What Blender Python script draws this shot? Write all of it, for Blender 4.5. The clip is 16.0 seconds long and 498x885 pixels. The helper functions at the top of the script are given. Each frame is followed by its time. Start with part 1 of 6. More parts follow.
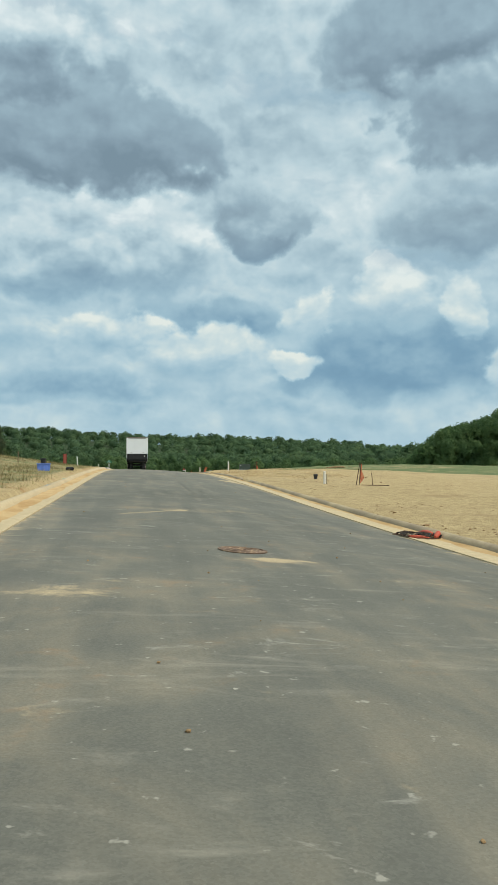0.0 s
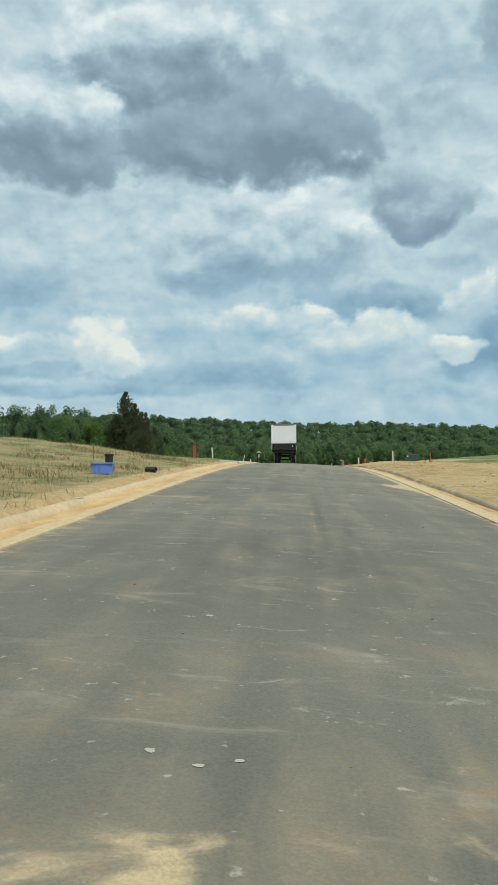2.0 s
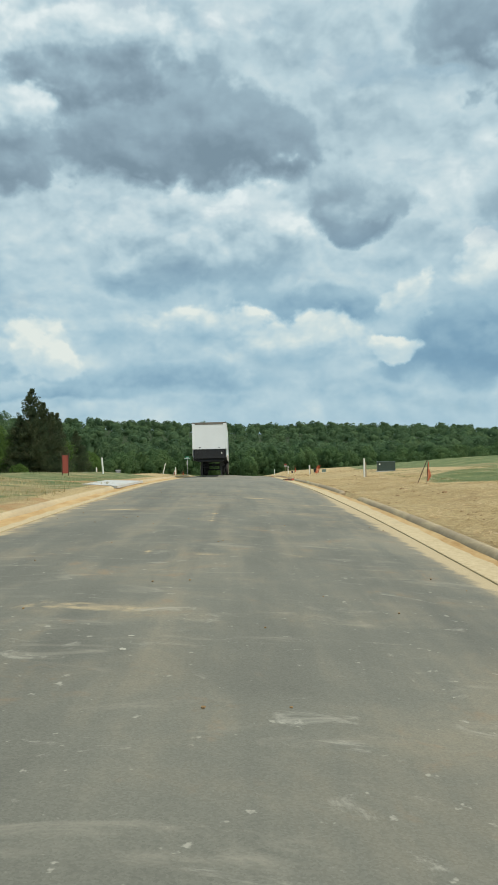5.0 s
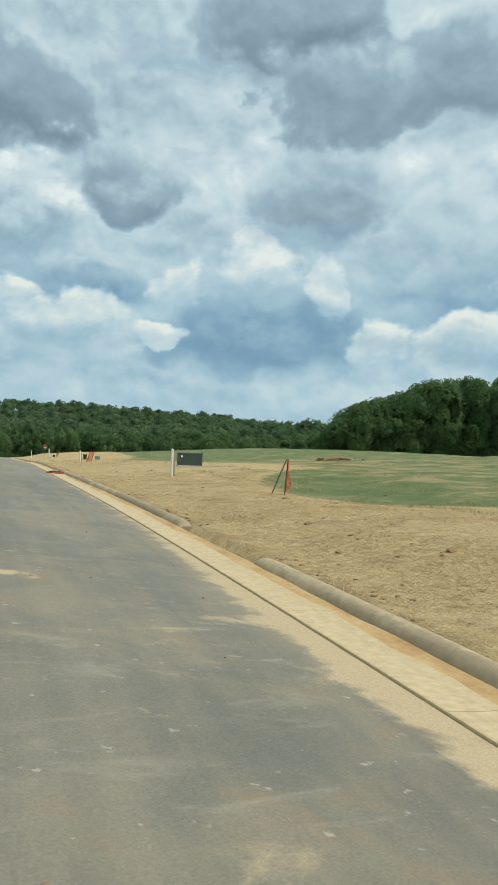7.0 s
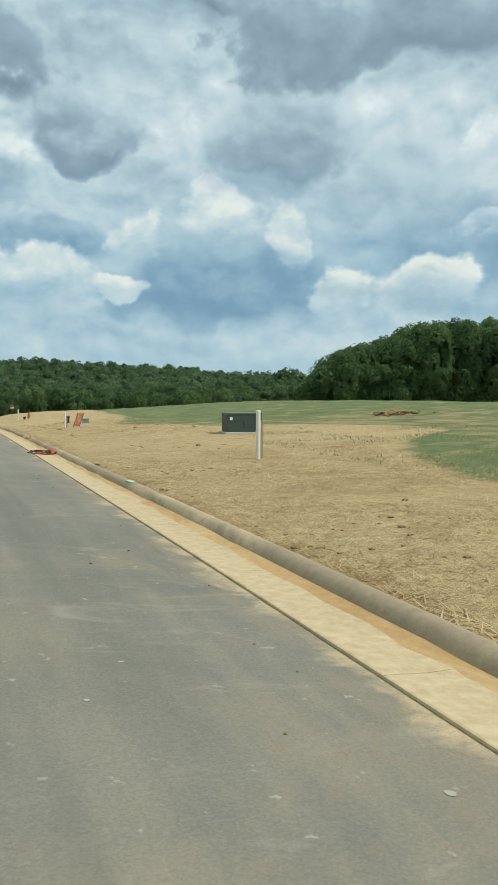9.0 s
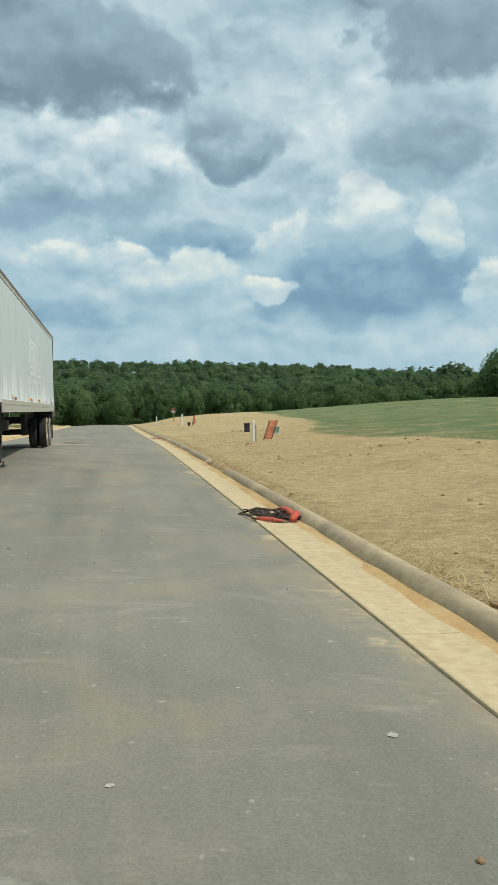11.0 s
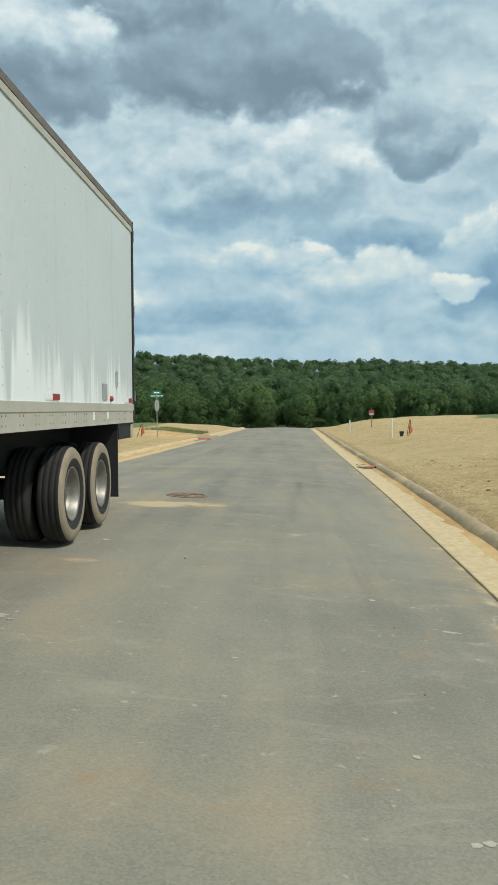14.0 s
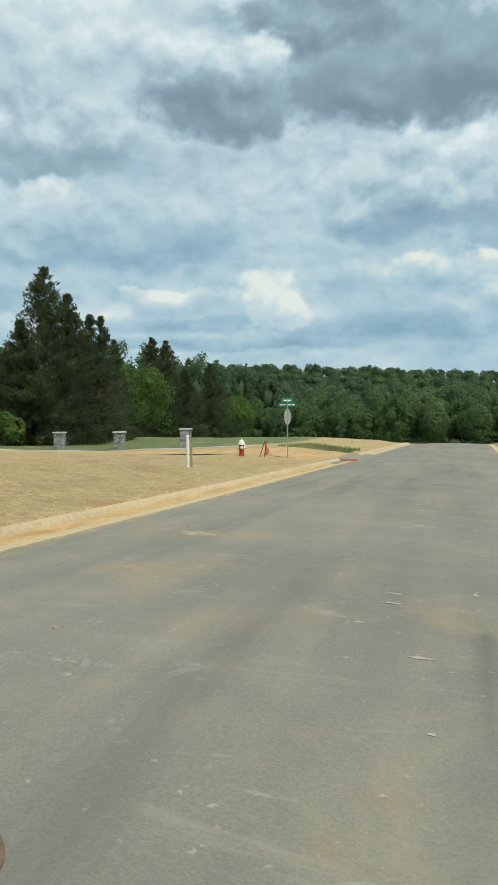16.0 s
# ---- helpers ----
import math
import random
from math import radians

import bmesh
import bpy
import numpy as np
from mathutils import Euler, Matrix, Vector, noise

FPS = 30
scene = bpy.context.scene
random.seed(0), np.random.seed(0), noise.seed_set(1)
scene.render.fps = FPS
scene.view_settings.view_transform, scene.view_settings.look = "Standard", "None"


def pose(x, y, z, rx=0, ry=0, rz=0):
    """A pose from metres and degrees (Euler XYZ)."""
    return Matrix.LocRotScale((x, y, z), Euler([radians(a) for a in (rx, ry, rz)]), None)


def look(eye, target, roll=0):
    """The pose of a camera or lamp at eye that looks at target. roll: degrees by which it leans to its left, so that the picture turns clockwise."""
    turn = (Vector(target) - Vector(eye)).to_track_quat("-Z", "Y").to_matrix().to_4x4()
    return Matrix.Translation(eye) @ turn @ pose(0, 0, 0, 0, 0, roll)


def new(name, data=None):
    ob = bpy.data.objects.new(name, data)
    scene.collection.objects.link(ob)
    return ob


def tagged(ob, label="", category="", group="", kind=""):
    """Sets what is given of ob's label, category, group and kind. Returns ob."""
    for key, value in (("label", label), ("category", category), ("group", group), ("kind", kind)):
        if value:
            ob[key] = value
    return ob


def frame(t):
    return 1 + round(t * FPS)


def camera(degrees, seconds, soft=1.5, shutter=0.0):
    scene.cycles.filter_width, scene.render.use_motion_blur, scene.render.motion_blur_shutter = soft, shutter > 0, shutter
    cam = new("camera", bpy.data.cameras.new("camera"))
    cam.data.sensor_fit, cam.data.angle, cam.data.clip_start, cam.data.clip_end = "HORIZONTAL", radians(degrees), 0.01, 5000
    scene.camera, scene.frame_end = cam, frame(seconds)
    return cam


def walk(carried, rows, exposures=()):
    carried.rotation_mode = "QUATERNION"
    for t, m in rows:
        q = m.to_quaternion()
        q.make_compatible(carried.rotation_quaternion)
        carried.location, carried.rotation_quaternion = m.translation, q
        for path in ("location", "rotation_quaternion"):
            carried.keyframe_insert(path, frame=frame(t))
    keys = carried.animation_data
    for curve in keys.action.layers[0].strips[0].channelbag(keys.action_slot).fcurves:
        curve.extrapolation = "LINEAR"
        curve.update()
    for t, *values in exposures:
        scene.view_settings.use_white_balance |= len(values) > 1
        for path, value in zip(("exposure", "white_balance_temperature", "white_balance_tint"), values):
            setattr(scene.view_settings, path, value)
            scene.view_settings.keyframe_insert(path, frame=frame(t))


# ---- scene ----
cam = camera(34.6, 16.0)
# t, eye, target, roll
PATH = [
    (0, (-1.804, 1.111, 0.686), (-1.517, 3.089, 0.748), 0.1),
    (0.5, (-1.313, 4.605, 0.772), (-1.17, 6.599, 0.823), 0.0),
    (1, (-0.97, 8.431, 0.822), (-0.937, 10.43, 0.865), -0.2),
    (1.5, (-0.601, 12.365, 0.916), (-0.653, 14.364, 0.953), -0.0),
    (2, (-0.29, 16.367, 1.017), (-0.401, 18.364, 1.051), -0.4),
    (2.5, (-0.029, 20.358, 1.101), (-0.166, 22.353, 1.137), -1.2),
    (3, (0.175, 24.362, 1.235), (0.043, 26.357, 1.268), -1.5),
    (5.5, (0.734, 43.359, 1.713), (0.894, 45.352, 1.751), -0.6),
    (6, (0.873, 47.548, 1.762), (1.198, 49.521, 1.809), 0.3),
    (6.5, (1.027, 51.525, 1.827), (1.513, 53.465, 1.868), 1.0),
    (7, (1.132, 55.543, 1.8), (1.754, 57.444, 1.799), 2.0),
    (7.5, (1.343, 59.692, 1.781), (2.072, 61.554, 1.728), 1.8),
    (8, (1.463, 63.486, 1.787), (2.25, 65.322, 1.688), 1.8),
    (10.5, (2.016, 81.517, 1.746), (2.445, 83.467, 1.626), -1.9),
    (11, (2.074, 84.59, 1.753), (2.416, 86.557, 1.633), -1.0),
    (11.5, (2.147, 87.866, 1.736), (2.391, 89.847, 1.615), -0.6),
    (12, (2.212, 91.404, 1.648), (2.349, 93.396, 1.53), -0.7),
    (12.5, (2.264, 94.83, 1.587), (2.281, 96.827, 1.471), -1.2),
    (13, (2.281, 97.868, 1.538), (2.22, 99.864, 1.423), -1.9),
    (13.5, (2.328, 101.204, 1.641), (2.233, 103.198, 1.518), -0.7),
    (14, (2.287, 104.565, 1.61), (2.18, 106.559, 1.493), -0.3),
    (14.5, (2.332, 107.721, 1.538), (2.178, 109.712, 1.431), -0.3),
    (15, (2.412, 110.541, 1.544), (2.163, 112.523, 1.443), -0.5),
    (15.5, (2.192, 113.681, 1.4), (1.819, 115.644, 1.308), -0.7),
    (16, (2.308, 116.18, 1.388), (1.784, 118.108, 1.306), -0.5),
]
walk(cam, [(t, look(eye, target, roll)) for t, eye, target, roll in PATH])

# ---- world, sun ----
SUN_EL, SUN_AZ = 52.0, 124.0     # height over the horizon, and bearing clockwise from +y
sun = new("sun", bpy.data.lights.new("sun", "SUN"))
sun.data.energy, sun.data.angle, sun.data.color = 2.75, radians(3.0), (1.0, 0.95, 0.87)
_e, _a = radians(SUN_EL), radians(SUN_AZ)
SUN_DIR = Vector((math.cos(_e) * math.sin(_a), math.cos(_e) * math.cos(_a), math.sin(_e)))
sun.matrix_world = Matrix.Translation((0, 60, 80)) @ SUN_DIR.to_track_quat("Z", "Y").to_matrix().to_4x4()


class Nodes:
    """Short hand for building node trees."""

    def __init__(self, tree):
        self.t, self.n, self.l = tree, tree.nodes, tree.links

    def add(self, kind, ins=(), operation="", interpolation_type="", data_type="", blend_type="", attribute_name="", sky=None):
        nd = self.n.new(kind)
        if operation:
            nd.operation = operation
        if interpolation_type:
            nd.interpolation_type = interpolation_type
        if data_type:
            nd.data_type = data_type
        if blend_type:
            nd.blend_type = blend_type
        if attribute_name:
            nd.attribute_name = attribute_name
        if sky:
            nd.sky_type, nd.sun_disc, nd.sun_elevation, nd.sun_rotation = "NISHITA", False, sky[0], sky[1]
        for key, v in (ins.items() if isinstance(ins, dict) else enumerate(ins)):
            if v is None:
                continue
            if hasattr(v, "is_output"):
                self.l.new(v, nd.inputs[key])
            else:
                nd.inputs[key].default_value = v
        return nd

    def math(self, op, a, b=0.0, c=None):
        return self.add("ShaderNodeMath", [a, b] + ([c] if c is not None else []), operation=op).outputs[0]

    def vmath(self, op, a, b=None):
        nd = self.add("ShaderNodeVectorMath", [a] + ([b] if b is not None else []), operation=op)
        return nd.outputs["Value"] if op in ("LENGTH", "DOT_PRODUCT") else nd.outputs["Vector"]

    def noise(self, vec, scale, detail=3.0, rough=0.55, dist=0.0):
        nd = self.add("ShaderNodeTexNoise", {"Scale": scale, "Detail": detail, "Roughness": rough, "Distortion": dist})
        self.l.new(vec, nd.inputs["Vector"])
        return nd

    def ramp(self, fac, stops, interp="LINEAR"):
        nd = self.add("ShaderNodeValToRGB", [fac])
        nd.color_ramp.interpolation = interp
        el = nd.color_ramp.elements
        while len(el) < len(stops):
            el.new(0.5)
        for e, (p, c) in zip(el, stops):
            e.position = p
            e.color = (*c, 1.0) if isinstance(c, tuple) else (c, c, c, 1.0)
        return nd.outputs[0]

    def smooth(self, v, lo, hi, a=0.0, b=1.0):
        return self.add("ShaderNodeMapRange", [v, lo, hi, a, b], interpolation_type="SMOOTHSTEP").outputs[0]

    def mix(self, fac, a, b, blend="MIX"):
        nd = self.add("ShaderNodeMix", data_type="RGBA", blend_type=blend)
        for sock, v in ((0, fac), (6, a), (7, b)):
            if hasattr(v, "is_output"):
                self.l.new(v, nd.inputs[sock])
            else:
                nd.inputs[sock].default_value = (*v, 1.0) if isinstance(v, tuple) and len(v) == 3 else v
        return nd.outputs[2]


def build_sky():
    w = bpy.data.worlds.new("sky")
    scene.world = w
    w.use_nodes = True
    N = Nodes(w.node_tree)
    N.n.clear()
    way = N.add("ShaderNodeTexCoord").outputs["Generated"]
    sep = N.add("ShaderNodeSeparateXYZ", [way])
    x, y, z = sep.outputs
    az = N.math("MULTIPLY", N.math("ARCTAN2", x, y), 57.29578)
    el = N.math("MULTIPLY", N.math("ARCSINE", z), 57.29578)
    ang = N.add("ShaderNodeCombineXYZ", [az, el, 0.0]).outputs[0]

    def heads(vec, detail, smooth):
        nd = N.add("ShaderNodeTexVoronoi", {"Vector": vec, "Scale": 1.0})
        nd.feature, nd.normalize = "SMOOTH_F1", True
        nd.inputs["Detail"].default_value, nd.inputs["Roughness"].default_value, nd.inputs["Smoothness"].default_value = detail, 0.55, smooth
        return N.math("SUBTRACT", 1.0, nd.outputs["Distance"])

    # the angles are pushed about by noise at two scales, less so near the horizon
    calm = N.smooth(el, 1.0, 10.0, 0.35, 1.0)
    w1 = N.vmath("MULTIPLY", N.vmath("SUBTRACT", N.noise(ang, 0.16, 3.0, 0.55).outputs["Color"], (0.5, 0.5, 0.5)), (4.2, 3.0, 0.0))
    w2 = N.vmath("MULTIPLY", N.vmath("SUBTRACT", N.noise(ang, 0.75, 4.0, 0.6).outputs["Color"], (0.5, 0.5, 0.5)), (1.3, 1.1, 0.0))
    warped = N.vmath("ADD", ang, N.vmath("MULTIPLY", N.vmath("ADD", w1, w2), N.add("ShaderNodeCombineXYZ", [calm, calm, 0.0]).outputs[0]))

    def billow(vec):
        lump = N.noise(N.vmath("MULTIPLY", vec, (0.20, 0.27, 1.0)), 1.0, 4.0, 0.52).outputs["Fac"]
        curl = heads(N.vmath("MULTIPLY", vec, (0.30, 0.40, 1.0)), 3.0, 0.4)
        return N.math("ADD", N.math("SUBTRACT", lump, 0.5), N.math("MULTIPLY", N.math("SUBTRACT", curl, 0.62), 0.55))
    eased = N.vmath("ADD", ang, N.vmath("MULTIPLY", w1, (0.45, 0.45, 0.0)))
    here = billow(eased)
    relief = N.math("SUBTRACT", here, billow(N.vmath("ADD", eased, (0.30, 0.90, 0.0))))
    broad = N.noise(N.vmath("MULTIPLY", warped, (0.055, 0.11, 1.0)), 1.0, 4.0, 0.55).outputs["Fac"]
    tone = N.math("ADD", 0.72, N.math("MULTIPLY", N.math("SUBTRACT", broad, 0.5), 0.55))
    tone = N.math("ADD", tone, N.math("MULTIPLY", here, 0.16))
    tone = N.math("SUBTRACT", tone, N.smooth(el, 15.0, 6.0, 0.0, 0.07))

    # heaps of cloud, far ones first: bearing, height, half width, half height, tone of the top, tone of the base
    banks = (
        (16.7, 15.7, 4.3, 3.5, 0.80, 0.60), (19.4, 7.5, 7.5, 2.2, 0.34, 0.24), (-3.9, 5.6, 6.7, 0.8, 0.46, 0.36), (-17.4, 6.1, 5.9, 0.5, 0.48, 0.40), (30.7, 11.7, 5.1, 3.5, 0.60, 0.46),
        (36.5, 10.4, 5.1, 2.6, 0.34, 0.26), (17.6, 7.5, 5.9, 2.0, 0.32, 0.24), (-17.6, 4.8, 12.6, 0.4, 0.50, 0.42), (9.0, 23.4, 3.6, 2.3, 0.62, 0.54), (4.8, 27.7, 2.4, 1.8, 0.62, 0.46),
        (5.9, 10.5, 5.5, 1.3, 0.36, 0.28), (-26.6, 11.4, 6.3, 1.5, 0.55, 0.36), (-18.7, 11.2, 2.2, 0.9, 0.58, 0.42), (-18.8, 12.1, 3.0, 1.0, 0.48, 0.38))
    heaps = (
        (-9.1, 26.7, 7.5, 3.1, 0.88, 0.06), (-3.1, 21.7, 8.5, 2.5, 0.34, 0.02), (-17.7, 21.9, 4.7, 3.2, 0.85, 0.06), (7.7, 17.9, 2.1, 1.8, 0.52, 0.22), (9.4, 16.9, 2.4, 1.5, 0.48, 0.14),
        (11.3, 17.4, 1.8, 0.9, 0.58, 0.40), (-4.5, 15.1, 4.5, 3.3, 0.86, 0.34), (1.6, 15.3, 3.4, 3.3, 0.90, 0.42), (20.7, 28.0, 5.3, 3.5, 0.36, 0.06), (23.8, 23.4, 4.1, 2.8, 0.44, 0.16),
        (22.6, 17.0, 3.8, 2.4, 0.62, 0.26), (32.4, 24.2, 6.3, 2.6, 0.42, 0.16), (23.4, 24.3, 4.3, 2.3, 0.50, 0.24), (-28.4, 18.5, 4.7, 2.3, 0.80, 0.32), (-27.5, 24.3, 4.7, 2.6, 0.85, 0.62))
    lit = (
        (5.0, 8.0, 4.5, 1.9, 0.97, 0.60), (-2.2, 9.5, 3.4, 1.3, 0.93, 0.56), (-13.5, 8.4, 2.1, 1.2, 0.97, 0.68), (-18.9, 7.6, 3.0, 1.0, 0.90, 0.62), (18.7, 12.4, 2.6, 1.6, 1.00, 0.74),
        (12.6, 10.9, 1.8, 1.9, 1.00, 0.66), (23.5, 10.6, 1.3, 1.7, 0.92, 0.62), (11.5, 7.6, 1.8, 0.8, 0.97, 0.72), (37.7, 17.2, 2.6, 1.5, 0.97, 0.78), (38.3, 11.9, 3.4, 0.9, 0.88, 0.60),
        (33.0, 7.0, 3.4, 1.8, 0.98, 0.68), (26.8, 6.8, 1.7, 1.6, 0.94, 0.64), (-13.6, 7.2, 2.2, 1.2, 0.98, 0.72), (-23.3, 8.1, 1.8, 0.8, 0.97, 0.70), (-28.8, 14.3, 2.6, 1.2, 0.92, 0.70))
    rough = N.math("MULTIPLY", here, 2.25)
    for crisp, cover_up, body in ((0.90, 0.9, banks), (0.55, 1.0, heaps), (0.42, 0.88, lit)):
        for a, e, ra, re, top, base in body:
            q = N.vmath("MULTIPLY", N.vmath("SUBTRACT", warped, (a, e, 0.0)), (1.0 / ra, 1.0 / re, 0.0))
            r = N.math("SUBTRACT", N.vmath("LENGTH", q), rough)
            v = N.math("ADD", N.add("ShaderNodeSeparateXYZ", [q]).outputs[1], N.math("MULTIPLY", rough, 0.8))
            inner = N.smooth(v, -0.75, 0.95, base, top)
            m = N.smooth(r, 1.05 + crisp * 0.5, 1.05 - crisp * 0.5, 0.0, cover_up)
            tone = N.math("ADD", N.math("MULTIPLY", tone, N.math("SUBTRACT", 1.0, m)), N.math("MULTIPLY", inner, m))
    tone = N.math("ADD", tone, N.math("MULTIPLY", relief, N.smooth(tone, 0.15, 0.7, 0.42, 0.75)))
    tone = N.math("ADD", tone, N.math("MULTIPLY", here, 0.24))
    cloud = N.ramp(tone, ((0.0, (0.195, 0.282, 0.348)), (0.20, (0.250, 0.352, 0.425)), (0.45, (0.325, 0.455, 0.530)), (0.68, (0.480, 0.625, 0.685)),
                          (0.86, (0.60, 0.72, 0.755)), (1.0, (0.75, 0.84, 0.85))))
    low = N.ramp(tone, ((0.0, (0.150, 0.275, 0.395)), (0.25, (0.200, 0.355, 0.480)), (0.5, (0.335, 0.510, 0.610)), (0.70, (0.455, 0.615, 0.685)), (0.88, (0.59, 0.71, 0.725)), (1.0, (0.75, 0.815, 0.77))))
    cloud = N.mix(N.smooth(el, 18.0, 9.0), cloud, low)
    # the open sky behind shows where the sheet is thin
    sky = N.add("ShaderNodeTexSky", sky=(radians(SUN_EL), radians(SUN_AZ)))
    clear = N.mix(0.70, N.mix(1.0, sky.outputs[0], (0.052, 0.066, 0.066), "MULTIPLY"), (0.24, 0.43, 0.57))
    sheet = N.noise(N.vmath("MULTIPLY", warped, (0.07, 0.22, 1.0)), 1.0, 4.0, 0.5).outputs["Fac"]
    gap = N.math("MULTIPLY", N.smooth(sheet, 0.54, 0.68, 0.0, 0.40), N.smooth(tone, 0.40, 0.60))
    colour = N.mix(gap, cloud, clear)
    veil = N.mix(N.smooth(el, 5.0, 0.5, 0.0, 0.55), colour, (0.40, 0.575, 0.665))
    bg = N.add("ShaderNodeBackground", {"Color": veil, "Strength": 1.0})
    N.l.new(bg.outputs[0], N.add("ShaderNodeOutputWorld").inputs[0])


build_sky()

# ---- materials ----
MATS = {}


def material(name, rough=0.7, metal=0.0, spec=0.4):
    m = bpy.data.materials.new(name)
    m.use_nodes = True
    N = Nodes(m.node_tree)
    b = N.n["Principled BSDF"]
    b.inputs["Roughness"].default_value, b.inputs["Metallic"].default_value = rough, metal
    b.inputs["Specular IOR Level"].default_value = spec
    MATS[name] = m
    return m, N, b


def place(N):
    return N.add("ShaderNodeNewGeometry").outputs["Position"]


def bump(N, b, height, strength, dist=0.02):
    nd = N.add("ShaderNodeBump", {"Strength": strength, "Distance": dist, "Height": height})
    N.l.new(nd.outputs[0], b.inputs["Normal"])


def worn(name, base, dark=0.75, light=1.15, scale=4.0, rough=0.7, metal=0.0, relief=0.15, spec=0.4, tint=None, tint_at=0.62, per_object=0.0, fine=30.0):
    """A surface of one colour with broad stains, fine grain and a little relief."""
    m, N, b = material(name, rough, metal, spec)
    p = N.add("ShaderNodeTexCoord").outputs["Object"]
    n1 = N.noise(p, scale, 5.0, 0.6).outputs["Fac"]
    n2 = N.noise(p, fine, 3.0, 0.6).outputs["Fac"]
    mixed = N.math("ADD", N.math("MULTIPLY", n1, 0.65), N.math("MULTIPLY", n2, 0.35))
    if per_object:
        rnd = N.add("ShaderNodeObjectInfo").outputs["Random"]
        mixed = N.math("ADD", mixed, N.math("MULTIPLY", N.math("SUBTRACT", rnd, 0.5), per_object))
    c = N.ramp(mixed, ((0.28, tuple(v * dark for v in base)), (0.72, tuple(min(v * light, 1) for v in base))))
    if tint:
        c = N.mix(N.smooth(n1, tint_at, tint_at + 0.16), c, tint)
    N.l.new(c, b.inputs["Base Color"])
    rr = N.math("ADD", rough - 0.08, N.math("MULTIPLY", n2, 0.16))
    N.l.new(rr, b.inputs["Roughness"])
    bump(N, b, n2, relief)
    return m


def ground_material():
    m, N, b = material("straw and grass", 0.95, 0.0, 0.15)
    p = place(N)
    att = N.add("ShaderNodeAttribute", attribute_name="cover").outputs["Color"]
    s = N.add("ShaderNodeSeparateColor", [att])
    green, bare, dry = s.outputs
    stretch = N.vmath("MULTIPLY", p, (1.0, 1.0, 0.2))
    big = N.noise(stretch, 0.06, 4.0, 0.6, 0.4).outputs["Fac"]
    mid = N.noise(stretch, 0.5, 5.0, 0.65, 0.6).outputs["Fac"]
    small = N.noise(stretch, 4.5, 5.0, 0.7, 0.8).outputs["Fac"]
    tiny = N.noise(stretch, 26.0, 4.0, 0.7).outputs["Fac"]
    grain = N.math("ADD", N.math("MULTIPLY", small, 0.5), N.math("MULTIPLY", tiny, 0.5))
    straw = N.ramp(grain, ((0.30, (0.22, 0.145, 0.065)), (0.45, (0.42, 0.305, 0.15)), (0.60, (0.61, 0.47, 0.245)), (0.78, (0.74, 0.60, 0.36))))
    straw = N.mix(N.smooth(mid, 0.50, 0.70, 0.0, 0.6), straw, (0.34, 0.235, 0.115))
    straw = N.mix(N.smooth(big, 0.5, 0.7, 0.0, 0.35), straw, (0.56, 0.43, 0.24))
    clay = N.ramp(grain, ((0.3, (0.36, 0.195, 0.085)), (0.7, (0.55, 0.345, 0.165))))
    grass = N.ramp(N.math("ADD", N.math("MULTIPLY", grain, 0.6), N.math("MULTIPLY", mid, 0.4)),
                   ((0.34, (0.085, 0.130, 0.050)), (0.50, (0.150, 0.190, 0.078)), (0.64, (0.31, 0.285, 0.135))))
    dead = N.ramp(N.math("ADD", N.math("MULTIPLY", grain, 0.6), N.math("MULTIPLY", mid, 0.4)),
                  ((0.32, (0.150, 0.122, 0.054)), (0.5, (0.320, 0.262, 0.128)), (0.7, (0.50, 0.42, 0.225))))
    tufted = N.noise(N.vmath("MULTIPLY", p, (0.55, 0.9, 0.2)), 0.45, 5.0, 0.65, 0.8).outputs["Fac"]
    meadow = N.mix(N.smooth(N.math("ADD", dry, N.math("ADD", N.math("MULTIPLY", N.math("SUBTRACT", mid, 0.5), 0.8), N.math("MULTIPLY", N.math("SUBTRACT", tufted, 0.5), 1.4))), 0.38, 0.68), grass, dead)
    meadow = N.mix(N.math("MULTIPLY", N.smooth(tufted, 0.56, 0.70), N.smooth(dry, 0.50, 0.64, 0.0, 0.75)), meadow, clay)
    edge = N.math("ADD", green, N.math("MULTIPLY", N.math("SUBTRACT", N.math("ADD", N.math("MULTIPLY", mid, 0.6), N.math("MULTIPLY", small, 0.4)), 0.5), 1.3))
    c = N.mix(N.smooth(edge, 0.42, 0.60), straw, meadow)
    c = N.mix(N.smooth(N.math("ADD", bare, N.math("MULTIPLY", N.math("SUBTRACT", mid, 0.5), 1.0)), 0.4, 0.65), c, clay)
    # leaf litter under the wood, darkened in colour for the trees' shade
    shaded_litter = N.ramp(grain, ((0.35, (0.030, 0.045, 0.020)), (0.65, (0.060, 0.085, 0.035))))
    c = N.mix(N.smooth(green, 1.3, 1.7), c, shaded_litter)
    N.l.new(c, b.inputs["Base Color"])
    bump(N, b, N.math("ADD", grain, N.math("MULTIPLY", mid, 0.8)), 0.9, 0.10)
    return m


